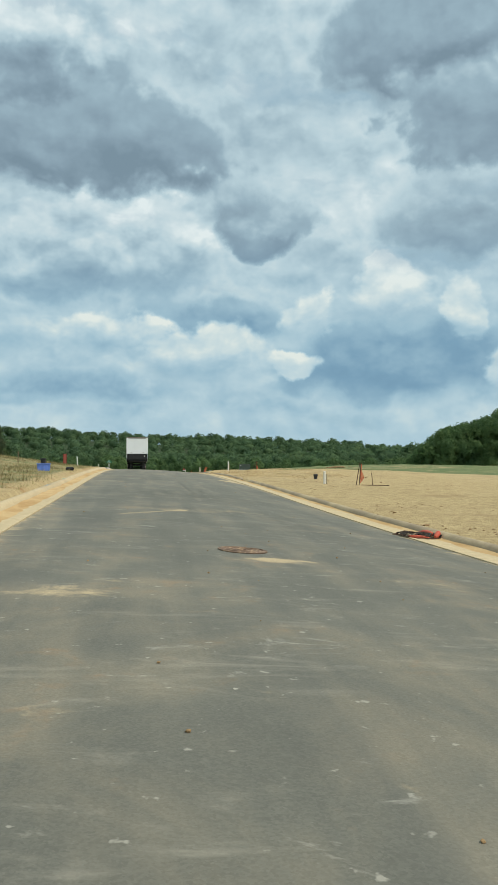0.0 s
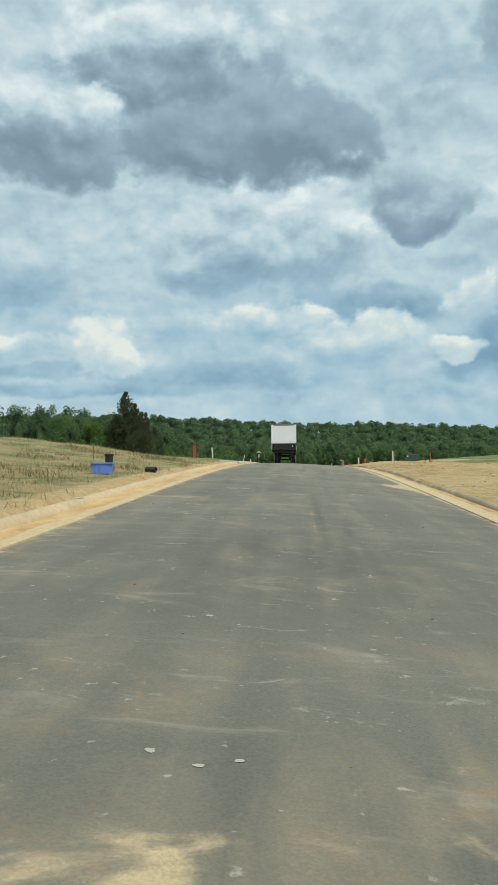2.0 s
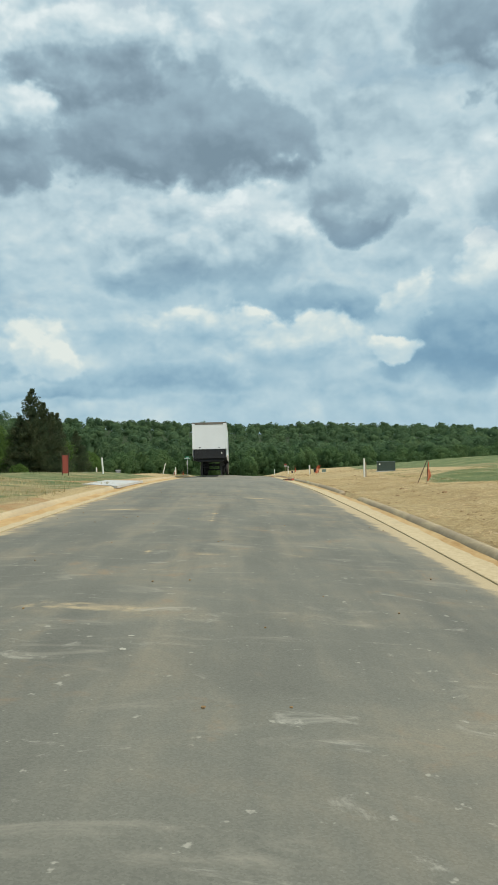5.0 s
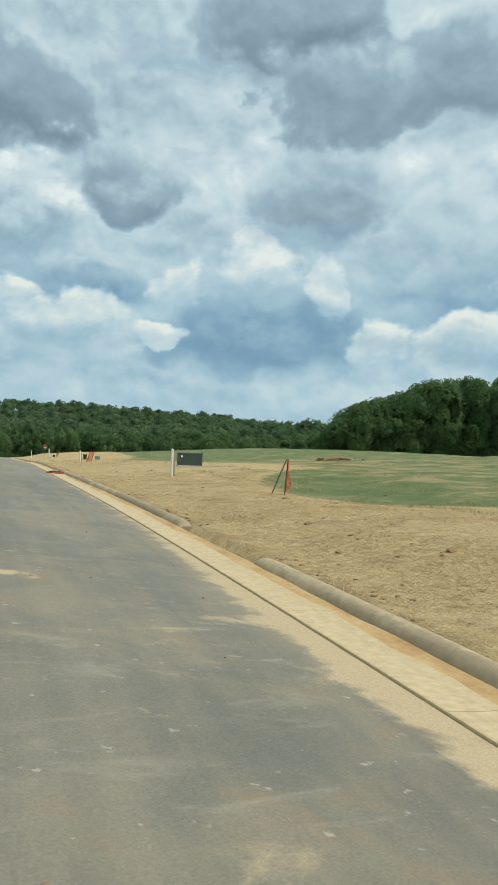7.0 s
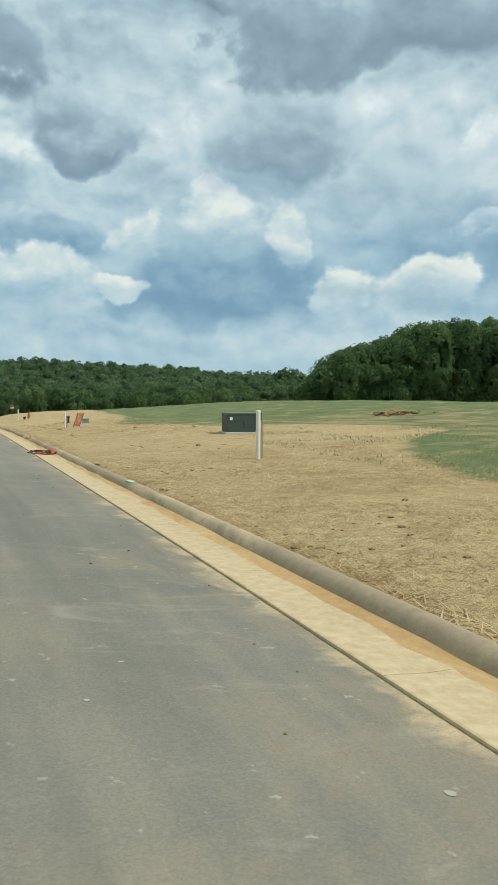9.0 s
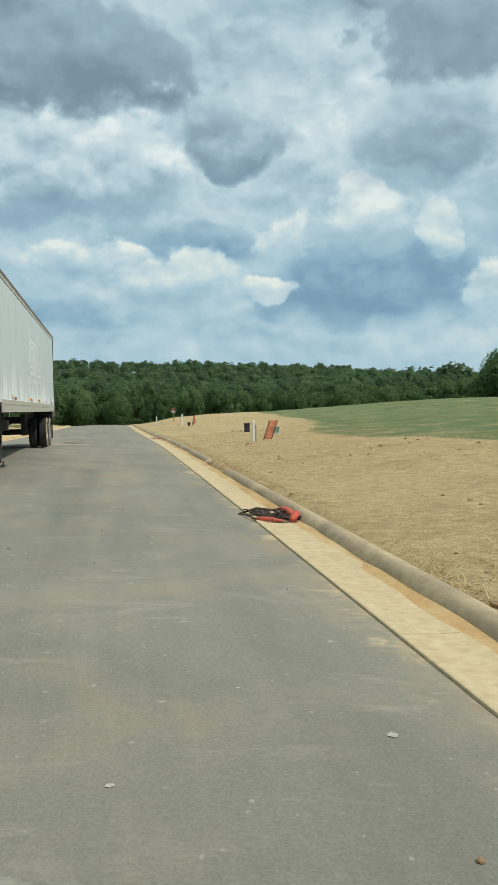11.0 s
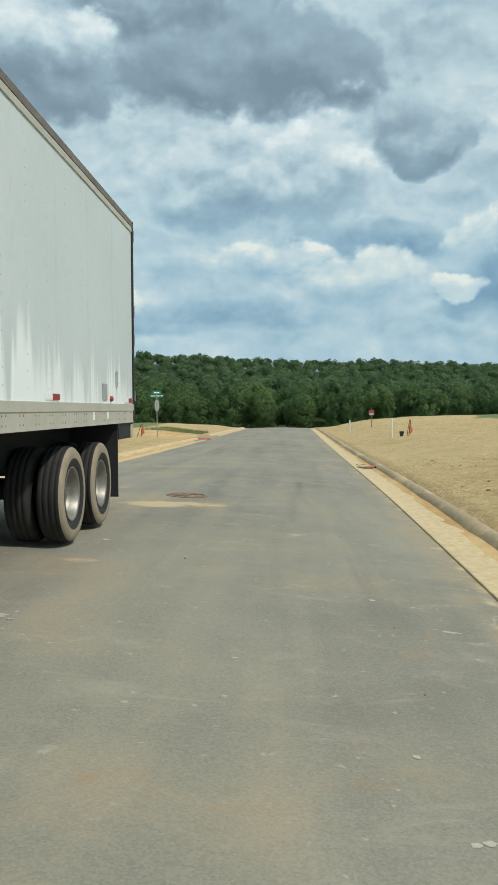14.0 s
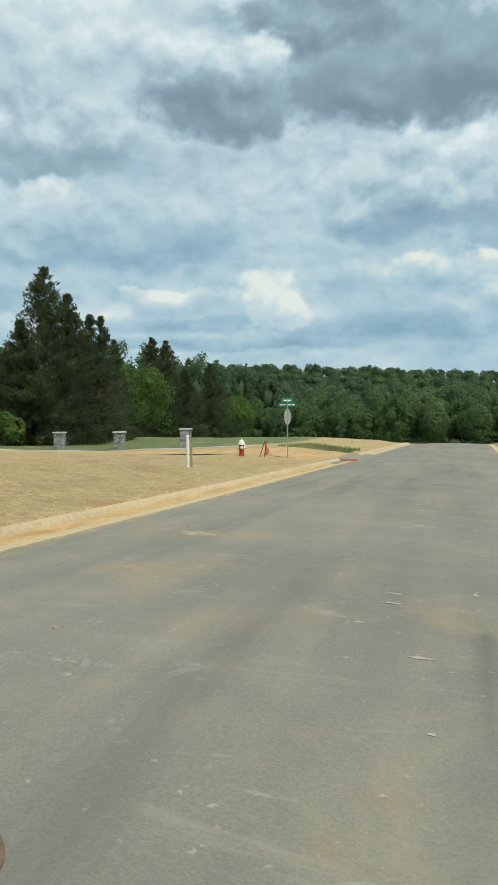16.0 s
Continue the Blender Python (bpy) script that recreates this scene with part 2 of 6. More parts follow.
def asphalt_material():
    m, N, b = material("dusty asphalt", 0.9, 0.0, 0.15)
    p = place(N)
    att = N.add("ShaderNodeAttribute", attribute_name="cover").outputs["Color"]
    s = N.add("ShaderNodeSeparateColor", [att])
    rubbed, sandy, worn_in = s.outputs
    along = N.vmath("MULTIPLY", p, (1.0, 0.07, 1.0))
    big = N.noise(p, 0.22, 4.0, 0.6, 0.5).outputs["Fac"]
    track = N.noise(along, 1.5, 5.0, 0.6, 0.3).outputs["Fac"]
    patch = N.noise(N.vmath("MULTIPLY", p, (1.0, 0.8, 1.0)), 0.8, 6.0, 0.62, 0.7).outputs["Fac"]
    wash = N.noise(N.vmath("MULTIPLY", p, (0.85, 2.3, 1.0)), 1.0, 6.0, 0.68, 0.9).outputs["Fac"]
    spots = N.noise(p, 3.2, 5.0, 0.65, 0.5).outputs["Fac"]
    stone = N.add("ShaderNodeSeparateColor", [N.add("ShaderNodeTexVoronoi", {"Vector": p, "Scale": 85.0}).outputs["Color"]]).outputs[0]
    grit = N.noise(p, 60.0, 3.0, 0.7).outputs["Fac"]
    mixed = N.math("ADD", N.math("MULTIPLY", track, 0.35), N.math("ADD", N.math("MULTIPLY", big, 0.40), N.math("MULTIPLY", patch, 0.25)))
    young = N.ramp(mixed, ((0.34, (0.128, 0.125, 0.102)), (0.5, (0.170, 0.165, 0.132)), (0.66, (0.218, 0.207, 0.162))))
    old = N.ramp(mixed, ((0.34, (0.205, 0.195, 0.156)), (0.5, (0.262, 0.249, 0.198)), (0.66, (0.330, 0.310, 0.243))))
    base = N.mix(worn_in, young, old)
    base = N.mix(0.30, base, N.mix(1.0, base, N.ramp(stone, ((0.0, 0.40), (1.0, 1.05))), "MULTIPLY"))
    sand = N.ramp(grit, ((0.3, (0.26, 0.205, 0.130)), (0.7, (0.39, 0.32, 0.21))))
    dusted = N.math("ADD", N.math("MULTIPLY", patch, 0.60), N.math("MULTIPLY", track, 0.40))
    dusted = N.math("ADD", dusted, N.math("MULTIPLY", sandy, 0.20))
    lying = N.math("MULTIPLY", N.smooth(dusted, 0.47, 0.68, 0.0, 0.60), N.math("ADD", 0.40, N.math("MULTIPLY", N.math("MAXIMUM", worn_in, sandy), 0.60)))
    c = N.mix(lying, base, sand)
    red = N.math("MULTIPLY", N.smooth(N.math("ADD", N.math("MULTIPLY", N.math("ADD", spots, patch), 0.5), N.math("MULTIPLY", sandy, 0.08)), 0.56, 0.70), 0.40)
    c = N.mix(red, c, (0.31, 0.195, 0.105))
    # rain has drawn the thin dust into wisps across the road
    c = N.mix(N.smooth(wash, 0.54, 0.76, 0.0, 0.40), c, (0.41, 0.37, 0.285))
    chalk = N.noise(N.vmath("MULTIPLY", p, (1.3, 1.9, 1.0)), 1.1, 6.0, 0.72, 0.9).outputs["Fac"]
    c = N.mix(N.smooth(chalk, 0.60, 0.72, 0.0, 0.50), c, (0.46, 0.43, 0.35))
    flecks = N.noise(p, 9.0, 3.0, 0.6).outputs["Fac"]
    c = N.mix(N.smooth(flecks, 0.66, 0.74, 0.0, 0.6), c, (0.45, 0.42, 0.34))
    tar = N.noise(N.vmath("MULTIPLY", p, (1.6, 0.12, 1.0)), 0.8, 5.0, 0.6, 0.4).outputs["Fac"]
    c = N.mix(N.smooth(tar, 0.54, 0.74, 0.0, 0.38), c, (0.125, 0.122, 0.104))
    c = N.mix(N.math("MULTIPLY", rubbed, N.smooth(spots, 0.25, 0.6, 0.4, 0.95)), c, (0.085, 0.084, 0.074))
    # spilt sand lies thick where the cover says so, in ragged fingers
    blot = N.noise(p, 1.7, 5.0, 0.66, 0.6).outputs["Fac"]
    ragged = N.math("ADD", N.math("MULTIPLY", N.math("SUBTRACT", wash, 0.5), 0.7), N.math("MULTIPLY", N.math("SUBTRACT", blot, 0.5), 1.5))
    thick = N.smooth(N.math("ADD", sandy, ragged), 0.45, 0.85, 0.0, 0.85)
    c = N.mix(thick, c, N.ramp(grit, ((0.3, (0.44, 0.335, 0.195)), (0.7, (0.60, 0.475, 0.285)))))
    smear = patch
    N.l.new(c, b.inputs["Base Color"])
    N.l.new(N.math("SUBTRACT", 0.92, N.math("MULTIPLY", grit, 0.18)), b.inputs["Roughness"])
    bump(N, b, N.math("ADD", grit, N.math("MULTIPLY", smear, 0.5)), 0.35, 0.008)
    return m


def concrete_material(name, base, sand_low, sand_high):
    m, N, b = material(name, 0.9, 0.0, 0.25)
    p = place(N)
    n1 = N.noise(N.vmath("MULTIPLY", p, (2.2, 0.5, 1.0)), 0.9, 5.0, 0.6, 0.5).outputs["Fac"]
    n2 = N.noise(p, 9.0, 5.0, 0.65).outputs["Fac"]
    n3 = N.noise(p, 70.0, 3.0, 0.6).outputs["Fac"]
    rnd = N.add("ShaderNodeObjectInfo").outputs["Random"]
    c = N.ramp(N.math("ADD", N.math("MULTIPLY", n2, 0.6), N.math("MULTIPLY", n3, 0.4)),
               ((0.3, tuple(v * 0.72 for v in base)), (0.7, tuple(min(1, v * 1.12) for v in base))))
    sand = N.ramp(n2, ((0.3, (0.48, 0.36, 0.20)), (0.7, (0.63, 0.51, 0.31))))
    f = N.math("ADD", n1, N.math("MULTIPLY", N.math("SUBTRACT", rnd, 0.5), 0.05))
    c = N.mix(N.smooth(f, sand_low, sand_high, 0.0, 0.9), c, sand)
    N.l.new(c, b.inputs["Base Color"])
    bump(N, b, n3, 0.3, 0.006)
    return m


def foliage(name, dark, mid, light, scale=0.16):
    m, N, b = material(name, 0.8, 0.0, 0.08)
    p = place(N)
    n = N.noise(p, scale, 3.0, 0.6).outputs["Fac"]
    isl = N.add("ShaderNodeNewGeometry").outputs["Random Per Island"]
    f = N.math("ADD", N.math("MULTIPLY", n, 0.84), N.math("MULTIPLY", isl, 0.16))
    c = N.ramp(f, ((0.34, dark), (0.5, mid), (0.68, light)))
    N.l.new(c, b.inputs["Base Color"])
    tr = N.add("ShaderNodeBsdfTranslucent", [c])
    mixer = N.add("ShaderNodeMixShader", [0.48])
    N.l.new(b.outputs[0], mixer.inputs[1])
    N.l.new(tr.outputs[0], mixer.inputs[2])
    N.l.new(mixer.outputs[0], N.n["Material Output"].inputs[0])
    return m


def sand_material():
    m, N, b = material("washed sand", 0.95, 0.0, 0.1)
    p = place(N)
    n1 = N.noise(N.vmath("MULTIPLY", p, (1.6, 0.5, 1.0)), 1.3, 5.0, 0.6, 0.6).outputs["Fac"]
    n2 = N.noise(p, 14.0, 5.0, 0.65).outputs["Fac"]
    c = N.ramp(N.math("ADD", N.math("MULTIPLY", n1, 0.7), N.math("MULTIPLY", n2, 0.3)), ((0.32, (0.40, 0.235, 0.095)), (0.5, (0.52, 0.345, 0.16)), (0.68, (0.62, 0.46, 0.25))))
    N.l.new(c, b.inputs["Base Color"])
    bump(N, b, N.math("ADD", n1, n2), 0.5, 0.02)


ground_material()
sand_material()
asphalt_material()
concrete_material("kerb concrete", (0.37, 0.29, 0.185), 0.42, 0.72)
concrete_material("sandy kerb concrete", (0.52, 0.405, 0.245), 0.34, 0.62)
concrete_material("gutter concrete", (0.56, 0.44, 0.26), 0.25, 0.60)
concrete_material("pale concrete", (0.58, 0.57, 0.53), 0.62, 0.8)
foliage("wood foliage", (0.078, 0.140, 0.062), (0.118, 0.196, 0.078), (0.168, 0.248, 0.096), 0.10)
foliage("far foliage", (0.078, 0.138, 0.072), (0.110, 0.178, 0.084), (0.146, 0.216, 0.094), 0.07)
foliage("conifer foliage", (0.064, 0.094, 0.052), (0.096, 0.122, 0.062), (0.146, 0.156, 0.082), 0.30)
foliage("bright foliage", (0.075, 0.130, 0.034), (0.115, 0.190, 0.048), (0.160, 0.250, 0.068), 0.3)
foliage("dry grass", (0.34, 0.27, 0.12), (0.50, 0.41, 0.20), (0.62, 0.53, 0.29), 0.4)
foliage("brown grass", (0.17, 0.135, 0.062), (0.27, 0.22, 0.105), (0.40, 0.33, 0.17), 0.5)
foliage("green grass", (0.17, 0.205, 0.085), (0.26, 0.285, 0.125), (0.38, 0.37, 0.18), 0.4)
foliage("straw", (0.34, 0.235, 0.11), (0.60, 0.46, 0.25), (0.80, 0.66, 0.42), 0.6)
worn("bark", (0.10, 0.075, 0.055), scale=3.0, rough=0.95, relief=0.6)
worn("clay clod", (0.30, 0.19, 0.09), scale=8.0, rough=0.95, relief=0.6)
def trailer_side():
    """Faded paint: dull and chalky above, washed clean in ragged streaks near the rail."""
    m, N, b = material("white aluminium", 0.42, 0.0, 0.4)
    p = N.add("ShaderNodeTexCoord").outputs["Object"]
    z = N.add("ShaderNodeSeparateXYZ", [p]).outputs[2]
    streak = N.noise(N.vmath("MULTIPLY", p, (1.0, 2.4, 0.16)), 1.5, 5.0, 0.6, 0.2).outputs["Fac"]
    blotch = N.noise(p, 0.7, 4.0, 0.6).outputs["Fac"]
    grain = N.noise(p, 9.0, 4.0, 0.6).outputs["Fac"]
    c = N.ramp(N.math("ADD", N.math("MULTIPLY", blotch, 0.6), N.math("MULTIPLY", grain, 0.4)), ((0.3, (0.525, 0.58, 0.57)), (0.7, (0.615, 0.67, 0.66))))
    reach = N.math("ADD", 1.60, N.math("MULTIPLY", N.math("SUBTRACT", streak, 0.40), 3.2))
    wash = N.smooth(N.math("SUBTRACT", reach, z), -0.12, 0.40, 0.0, 0.90)
    c = N.mix(wash, c, (0.84, 0.88, 0.87))
    N.l.new(c, b.inputs["Base Color"])
    N.l.new(N.math("ADD", 0.36, N.math("MULTIPLY", grain, 0.16)), b.inputs["Roughness"])
    bump(N, b, grain, 0.03, 0.01)


trailer_side()
worn("front wall paint", (0.78, 0.79, 0.78), 0.92, 1.04, 0.8, 0.4, 0.0, 0.03)
worn("clean white paint", (0.90, 0.92, 0.92), 0.93, 1.05, 3.0, 0.5, 0.0, 0.02)
worn("faded white paint", (0.79, 0.83, 0.82), 0.95, 1.05, 3.0, 0.5, 0.0, 0.02)
worn("dull rail", (0.52, 0.50, 0.42), 0.8, 1.1, 2.0, 0.5, 0.15, 0.06, tint=(0.36, 0.33, 0.26), tint_at=0.62)
worn("weathered top rail", (0.19, 0.165, 0.135), 0.6, 1.3, 1.5, 0.6, 0.2, 0.1)
worn("dark steel", (0.022, 0.022, 0.023), 0.7, 1.6, 5.0, 0.6, 0.3, 0.12, tint=(0.06, 0.045, 0.032), tint_at=0.64)
worn("leg steel", (0.07, 0.07, 0.068), 0.7, 1.5, 6.0, 0.55, 0.4, 0.12)
worn("tyre rubber", (0.022, 0.021, 0.020), 0.8, 1.5, 5.0, 0.85, 0.0, 0.2)
worn("dusty sidewall", (0.30, 0.255, 0.18), 0.7, 1.15, 5.0, 0.9, 0.0, 0.1)
worn("polished rim", (0.30, 0.285, 0.25), 0.6, 1.15, 6.0, 0.5, 0.7, 0.05)
worn("black rubber", (0.018, 0.018, 0.019), 0.8, 1.4, 8.0, 0.75, 0.0, 0.1)
worn("red lens", (0.30, 0.025, 0.02), 0.8, 1.2, 20.0, 0.35)
worn("amber lens", (0.62, 0.30, 0.03), 0.85, 1.15, 20.0, 0.35)
worn("white plastic", (0.74, 0.72, 0.64), 0.88, 1.06, 6.0, 0.5, 0.0, 0.04)
worn("raw wood", (0.24, 0.17, 0.10), 0.7, 1.2, 7.0, 0.85, 0.0, 0.3)
worn("pale stake wood", (0.36, 0.29, 0.185), 0.7, 1.2, 7.0, 0.85, 0.0, 0.3)
worn("dark wood stake", (0.09, 0.05, 0.03), 0.7, 1.3, 7.0, 0.9, 0.0, 0.3)
worn("orange mesh", (0.62, 0.13, 0.055), 0.75, 1.15, 6.0, 0.7, 0.0, 0.1)
worn("orange tube", (0.60, 0.11, 0.06), 0.6, 1.15, 9.0, 0.7, 0.0, 0.4, tint=(0.34, 0.16, 0.09), tint_at=0.58)
worn("filter cloth", (0.075, 0.058, 0.045), 0.6, 1.5, 12.0, 0.9, 0.0, 0.5, tint=(0.25, 0.16, 0.08), tint_at=0.56)
worn("box green", (0.045, 0.068, 0.055), 0.85, 1.2, 5.0, 0.5, 0.0, 0.04)
worn("box top green", (0.10, 0.135, 0.11), 0.85, 1.1, 5.0, 0.5)
worn("pale green box", (0.20, 0.26, 0.21), 0.85, 1.1, 5.0, 0.55)
worn("black plastic", (0.016, 0.016, 0.017), 0.8, 1.5, 6.0, 0.5)
worn("blue plastic", (0.13, 0.22, 0.60), 0.7, 1.3, 4.0, 0.5)
worn("hydrant red", (0.36, 0.035, 0.028), 0.8, 1.2, 10.0, 0.45)
worn("galvanised steel", (0.36, 0.37, 0.37), 0.85, 1.1, 6.0, 0.45, 0.5)
worn("sign green", (0.015, 0.20, 0.12), 0.9, 1.1, 8.0, 0.4)
worn("sign back", (0.46, 0.47, 0.47), 0.88, 1.08, 6.0, 0.45, 0.4)
worn("sign white", (0.8, 0.82, 0.8), 0.95, 1.03, 8.0, 0.5)
worn("red panel", (0.34, 0.075, 0.05), 0.8, 1.15, 5.0, 0.6)
worn("cast iron", (0.21, 0.135, 0.09), 0.55, 1.5, 14.0, 0.8, 0.2, 0.3, tint=(0.42, 0.29, 0.17), tint_at=0.50)
worn("pillar stone", (0.27, 0.265, 0.25), 0.5, 1.35, 9.0, 0.9, 0.0, 0.5, per_object=0.5)
worn("pillar mortar", (0.33, 0.32, 0.29), 0.8, 1.1, 14.0, 0.95, 0.0, 0.3)
worn("green survey paint", (0.34, 0.58, 0.42), 0.8, 1.2, 20.0, 0.8)
worn("blue survey paint", (0.42, 0.60, 0.66), 0.8, 1.2, 20.0, 0.8)
worn("pale mark", (0.42, 0.39, 0.31), 0.85, 1.1, 12.0, 0.85)

# ---- mesh helpers ----
def part(name, bm, mat, parent=None, label="", smooth=False):
    """Links a bmesh as one mesh object, under a thing or a part if one is given."""
    me = bpy.data.meshes.new(name)
    bm.normal_update()
    bm.to_mesh(me)
    bm.free()
    for m in (mat if isinstance(mat, (list, tuple)) else (mat,)):
        me.materials.append(MATS[m])
    if smooth:
        me.polygons.foreach_set("use_smooth", [len(p.vertices) < 5 for p in me.polygons])
    ob = new(name, me)
    if parent:
        ob.parent = parent
    return tagged(ob, label) if label else ob


def thing(name, m, label, category, group="", kind=""):
    ob = new(name)
    ob.empty_display_size = 0.2
    ob.matrix_world = m
    return tagged(ob, label, category, group, kind)


def box(bm, a, b, bevel=0.0, mat=0):
    v = [bm.verts.new((x, y, z)) for x in (a[0], b[0]) for y in (a[1], b[1]) for z in (a[2], b[2])]
    fs = [bm.faces.new([v[i] for i in q]) for q in ((0, 1, 3, 2), (4, 6, 7, 5), (0, 4, 5, 1), (2, 3, 7, 6), (0, 2, 6, 4), (1, 5, 7, 3))]
    for f in fs:
        f.material_index = mat
    if bevel:
        es = list({e for f in fs for e in f.edges})
        out = bmesh.ops.bevel(bm, geom=es, offset=bevel, segments=2, affect="EDGES", profile=0.7)
        for f in out["faces"]:
            f.material_index = mat
    return fs


def boxes(*items):
    bm = bmesh.new()
    for it in items:
        box(bm, *it)
    return bm


def tube(bm, pts, r, n=8, mat=0, caps=True, radii=None):
    """A round bar through the points."""
    pts = [Vector(p) for p in pts]
    rings = []
    for i, p in enumerate(pts):
        d = (pts[min(i + 1, len(pts) - 1)] - pts[max(i - 1, 0)]).normalized()
        u = d.orthogonal().normalized() if i == 0 else (rings[-1][1] - d * rings[-1][1].dot(d)).normalized()
        w = d.cross(u)
        rr = radii[i] if radii else r
        rings.append(([bm.verts.new(p + (u * math.cos(2 * math.pi * k / n) + w * math.sin(2 * math.pi * k / n)) * rr) for k in range(n)], u))
    for (a, _), (b, _) in zip(rings, rings[1:]):
        for k in range(n):
            bm.faces.new((a[k], a[(k + 1) % n], b[(k + 1) % n], b[k])).material_index = mat
    if caps:
        bm.faces.new(rings[0][0][::-1]).material_index = mat
        bm.faces.new(rings[-1][0]).material_index = mat
    return bm


def turned(bm, profile, n=20, axis="z", at=(0, 0, 0), mat=0):
    """A shape turned on a lathe: profile of (radius, along the axis)."""
    rings = []
    for r, h in profile:
        ring = []
        for k in range(n):
            c, s = math.cos(2 * math.pi * k / n) * r, math.sin(2 * math.pi * k / n) * r
            v = {"z": (c, s, h), "x": (h, c, s), "y": (s, h, c)}[axis]
            ring.append(bm.verts.new(Vector(v) + Vector(at)))
        rings.append(ring)
    for a, b in zip(rings, rings[1:]):
        for k in range(n):
            bm.faces.new((a[k], a[(k + 1) % n], b[(k + 1) % n], b[k])).material_index = mat
    return bm


def raw(name, verts, faces, mat, parent=None, label="", smooth=False):
    me = bpy.data.meshes.new(name)
    me.from_pydata(verts, [], faces)
    for m in (mat if isinstance(mat, (list, tuple)) else (mat,)):
        me.materials.append(MATS[m])
    if smooth:
        me.polygons.foreach_set("use_smooth", [True] * len(me.polygons))
    ob = new(name, me)
    if parent:
        ob.parent = parent
    return tagged(ob, label) if label else ob


def cover(me, rgb):
    att = me.attributes.new("cover", "FLOAT_COLOR", "POINT")
    full = np.ones((len(rgb), 4), dtype=np.float32)
    full[:, :3] = rgb
    att.data.foreach_set("color", full.ravel())


# ---- the lie of the land ----
_NY = (-60, 0, 12, 25, 40, 58, 75, 90, 105, 120, 135, 155, 175, 205, 240, 280, 320, 900)
_NZ = (-1.4, -0.617, -0.446, -0.217, 0.136, 0.415, 0.442, 0.277, 0.077, -0.176, -0.62, -1.13, -1.58, -2.32, -4.8, -7.2, -7.4, -7.4)
_TY = (-60, 0, 20, 40, 60, 90, 120, 155, 200)
_TZ = (-0.06, -0.07, -0.085, -0.07, -0.05, -0.047, -0.023, -0.011, 0.0)
_YS = np.arange(-120.0, 1000.0, 1.0)
_K = np.exp(-0.5 * (np.arange(-15, 16) / 4.5) ** 2)
_ZS = np.convolve(np.pad(np.interp(_YS, _NY, _NZ), 15, mode="edge"), _K / _K.sum(), "valid")
_TS = np.convolve(np.pad(np.interp(_YS, _TY, _TZ), 15, mode="edge"), _K / _K.sum(), "valid")
WIDTH = 7.46


def edge_right(y):
    return 3.988 + 0.194 * (y - 60) / 60


def edge_left(y):
    return edge_right(y) - WIDTH


def road_z(x, y):
    xm = edge_right(y) - WIDTH / 2
    d = np.asarray(x) - xm
    swell = hill(np.asarray(x), y, -1.2, 112.5, 1.9, 9.0, 0.105)
    return swell + np.interp(y, _YS, _ZS) - 0.0085 * np.minimum(d * d, 14.5) + np.interp(y, _YS, _TS) * np.clip(d, -5, 5)


def hill(x, y, cx, cy, sx, sy, h):
    return h * np.exp(-((x - cx) / sx) ** 2 - ((y - cy) / sy) ** 2)


def step(v, a, b):
    t = np.clip((v - a) / (b - a), 0, 1)
    return t * t * (3 - 2 * t)


def land_z(x, y):
    """Height of the ground beside the road."""
    x, y = np.asarray(x, float), np.asarray(y, float)
    right = x - (edge_right(y) + 0.83)
    left = (edge_left(y) - 0.83) - x
    out = np.maximum(np.maximum(right, left), 0.0)
    z = road_z(x, y) + 0.115
    z = z + np.where(right > 0, 0.34, 0.30) * step(out, 0.0, 5.0)
    z = z - (0.25 * step(right, 1, 5) + 0.35 * step(right, 5, 20)) * (1 - step(y, 50, 74))
    z = z + hill(x, y, 45, 170, 25, 60, 2.1) * step(right, 3, 14)
    z = z + 4.5 * step(x, 55, 150) * step(y, 60, 180)
    z = z + hill(x, y, -22, 55, 11, 28, 1.5) * step(left, 2, 9)
    z = z + hill(x, y, -24, 232, 16, 30, 0.8) * step(left, 3, 10)
    z = z + hill(x, y, 9, 115, 4, 5, -0.17) * step(right, 1, 3)
    z = z + hill(x, y, 15, 225, 11, 26, 0.9) * step(right, 1, 8) + hill(x, y, 9, 178, 7, 17, 0.32) * step(right, 1, 5)
    z = z + hill(x, y, 12, 78, 5, 7, -0.45) * step(right, 1, 4)
    z = z + hill(x, y, -27, 174, 13, 13, -0.4)
    z = z + step(y, 620, 1380) * np.interp(x, (-653, -510, -349, -222, -122, 0, 73, 160, 272, 349, 471, 653), (68, 66, 63, 59, 54, 47, 44, 39, 35, 33, 21, 17))
    wob = 0.05 * np.sin(x * 0.9 + 1.3 * np.sin(y * 0.31)) * np.cos(y * 0.55 + 0.7) + 0.10 * np.sin(x * 0.21 + y * 0.17)
    z = z + wob * step(out, 0.5, 4.0)
    return z


def ground_z(x, y):
    """As land_z, sunk beneath the road, its gutters and the side street."""
    x, y = np.asarray(x, float), np.asarray(y, float)
    z = land_z(x, y)
    inside = np.minimum(edge_right(y) + 0.80 - x, x - (edge_left(y) - 0.80))
    z = z - 0.45 * step(inside, -0.12, 0.12)
    street = np.minimum(edge_left(y) + 1.0 - x, 3.7 + 4.0 * np.exp((x - edge_left(y)) / 2.2) - np.abs(y - 159.4))
    return z - 0.25 * step(street, -0.3, 0.3) * (x > -80)


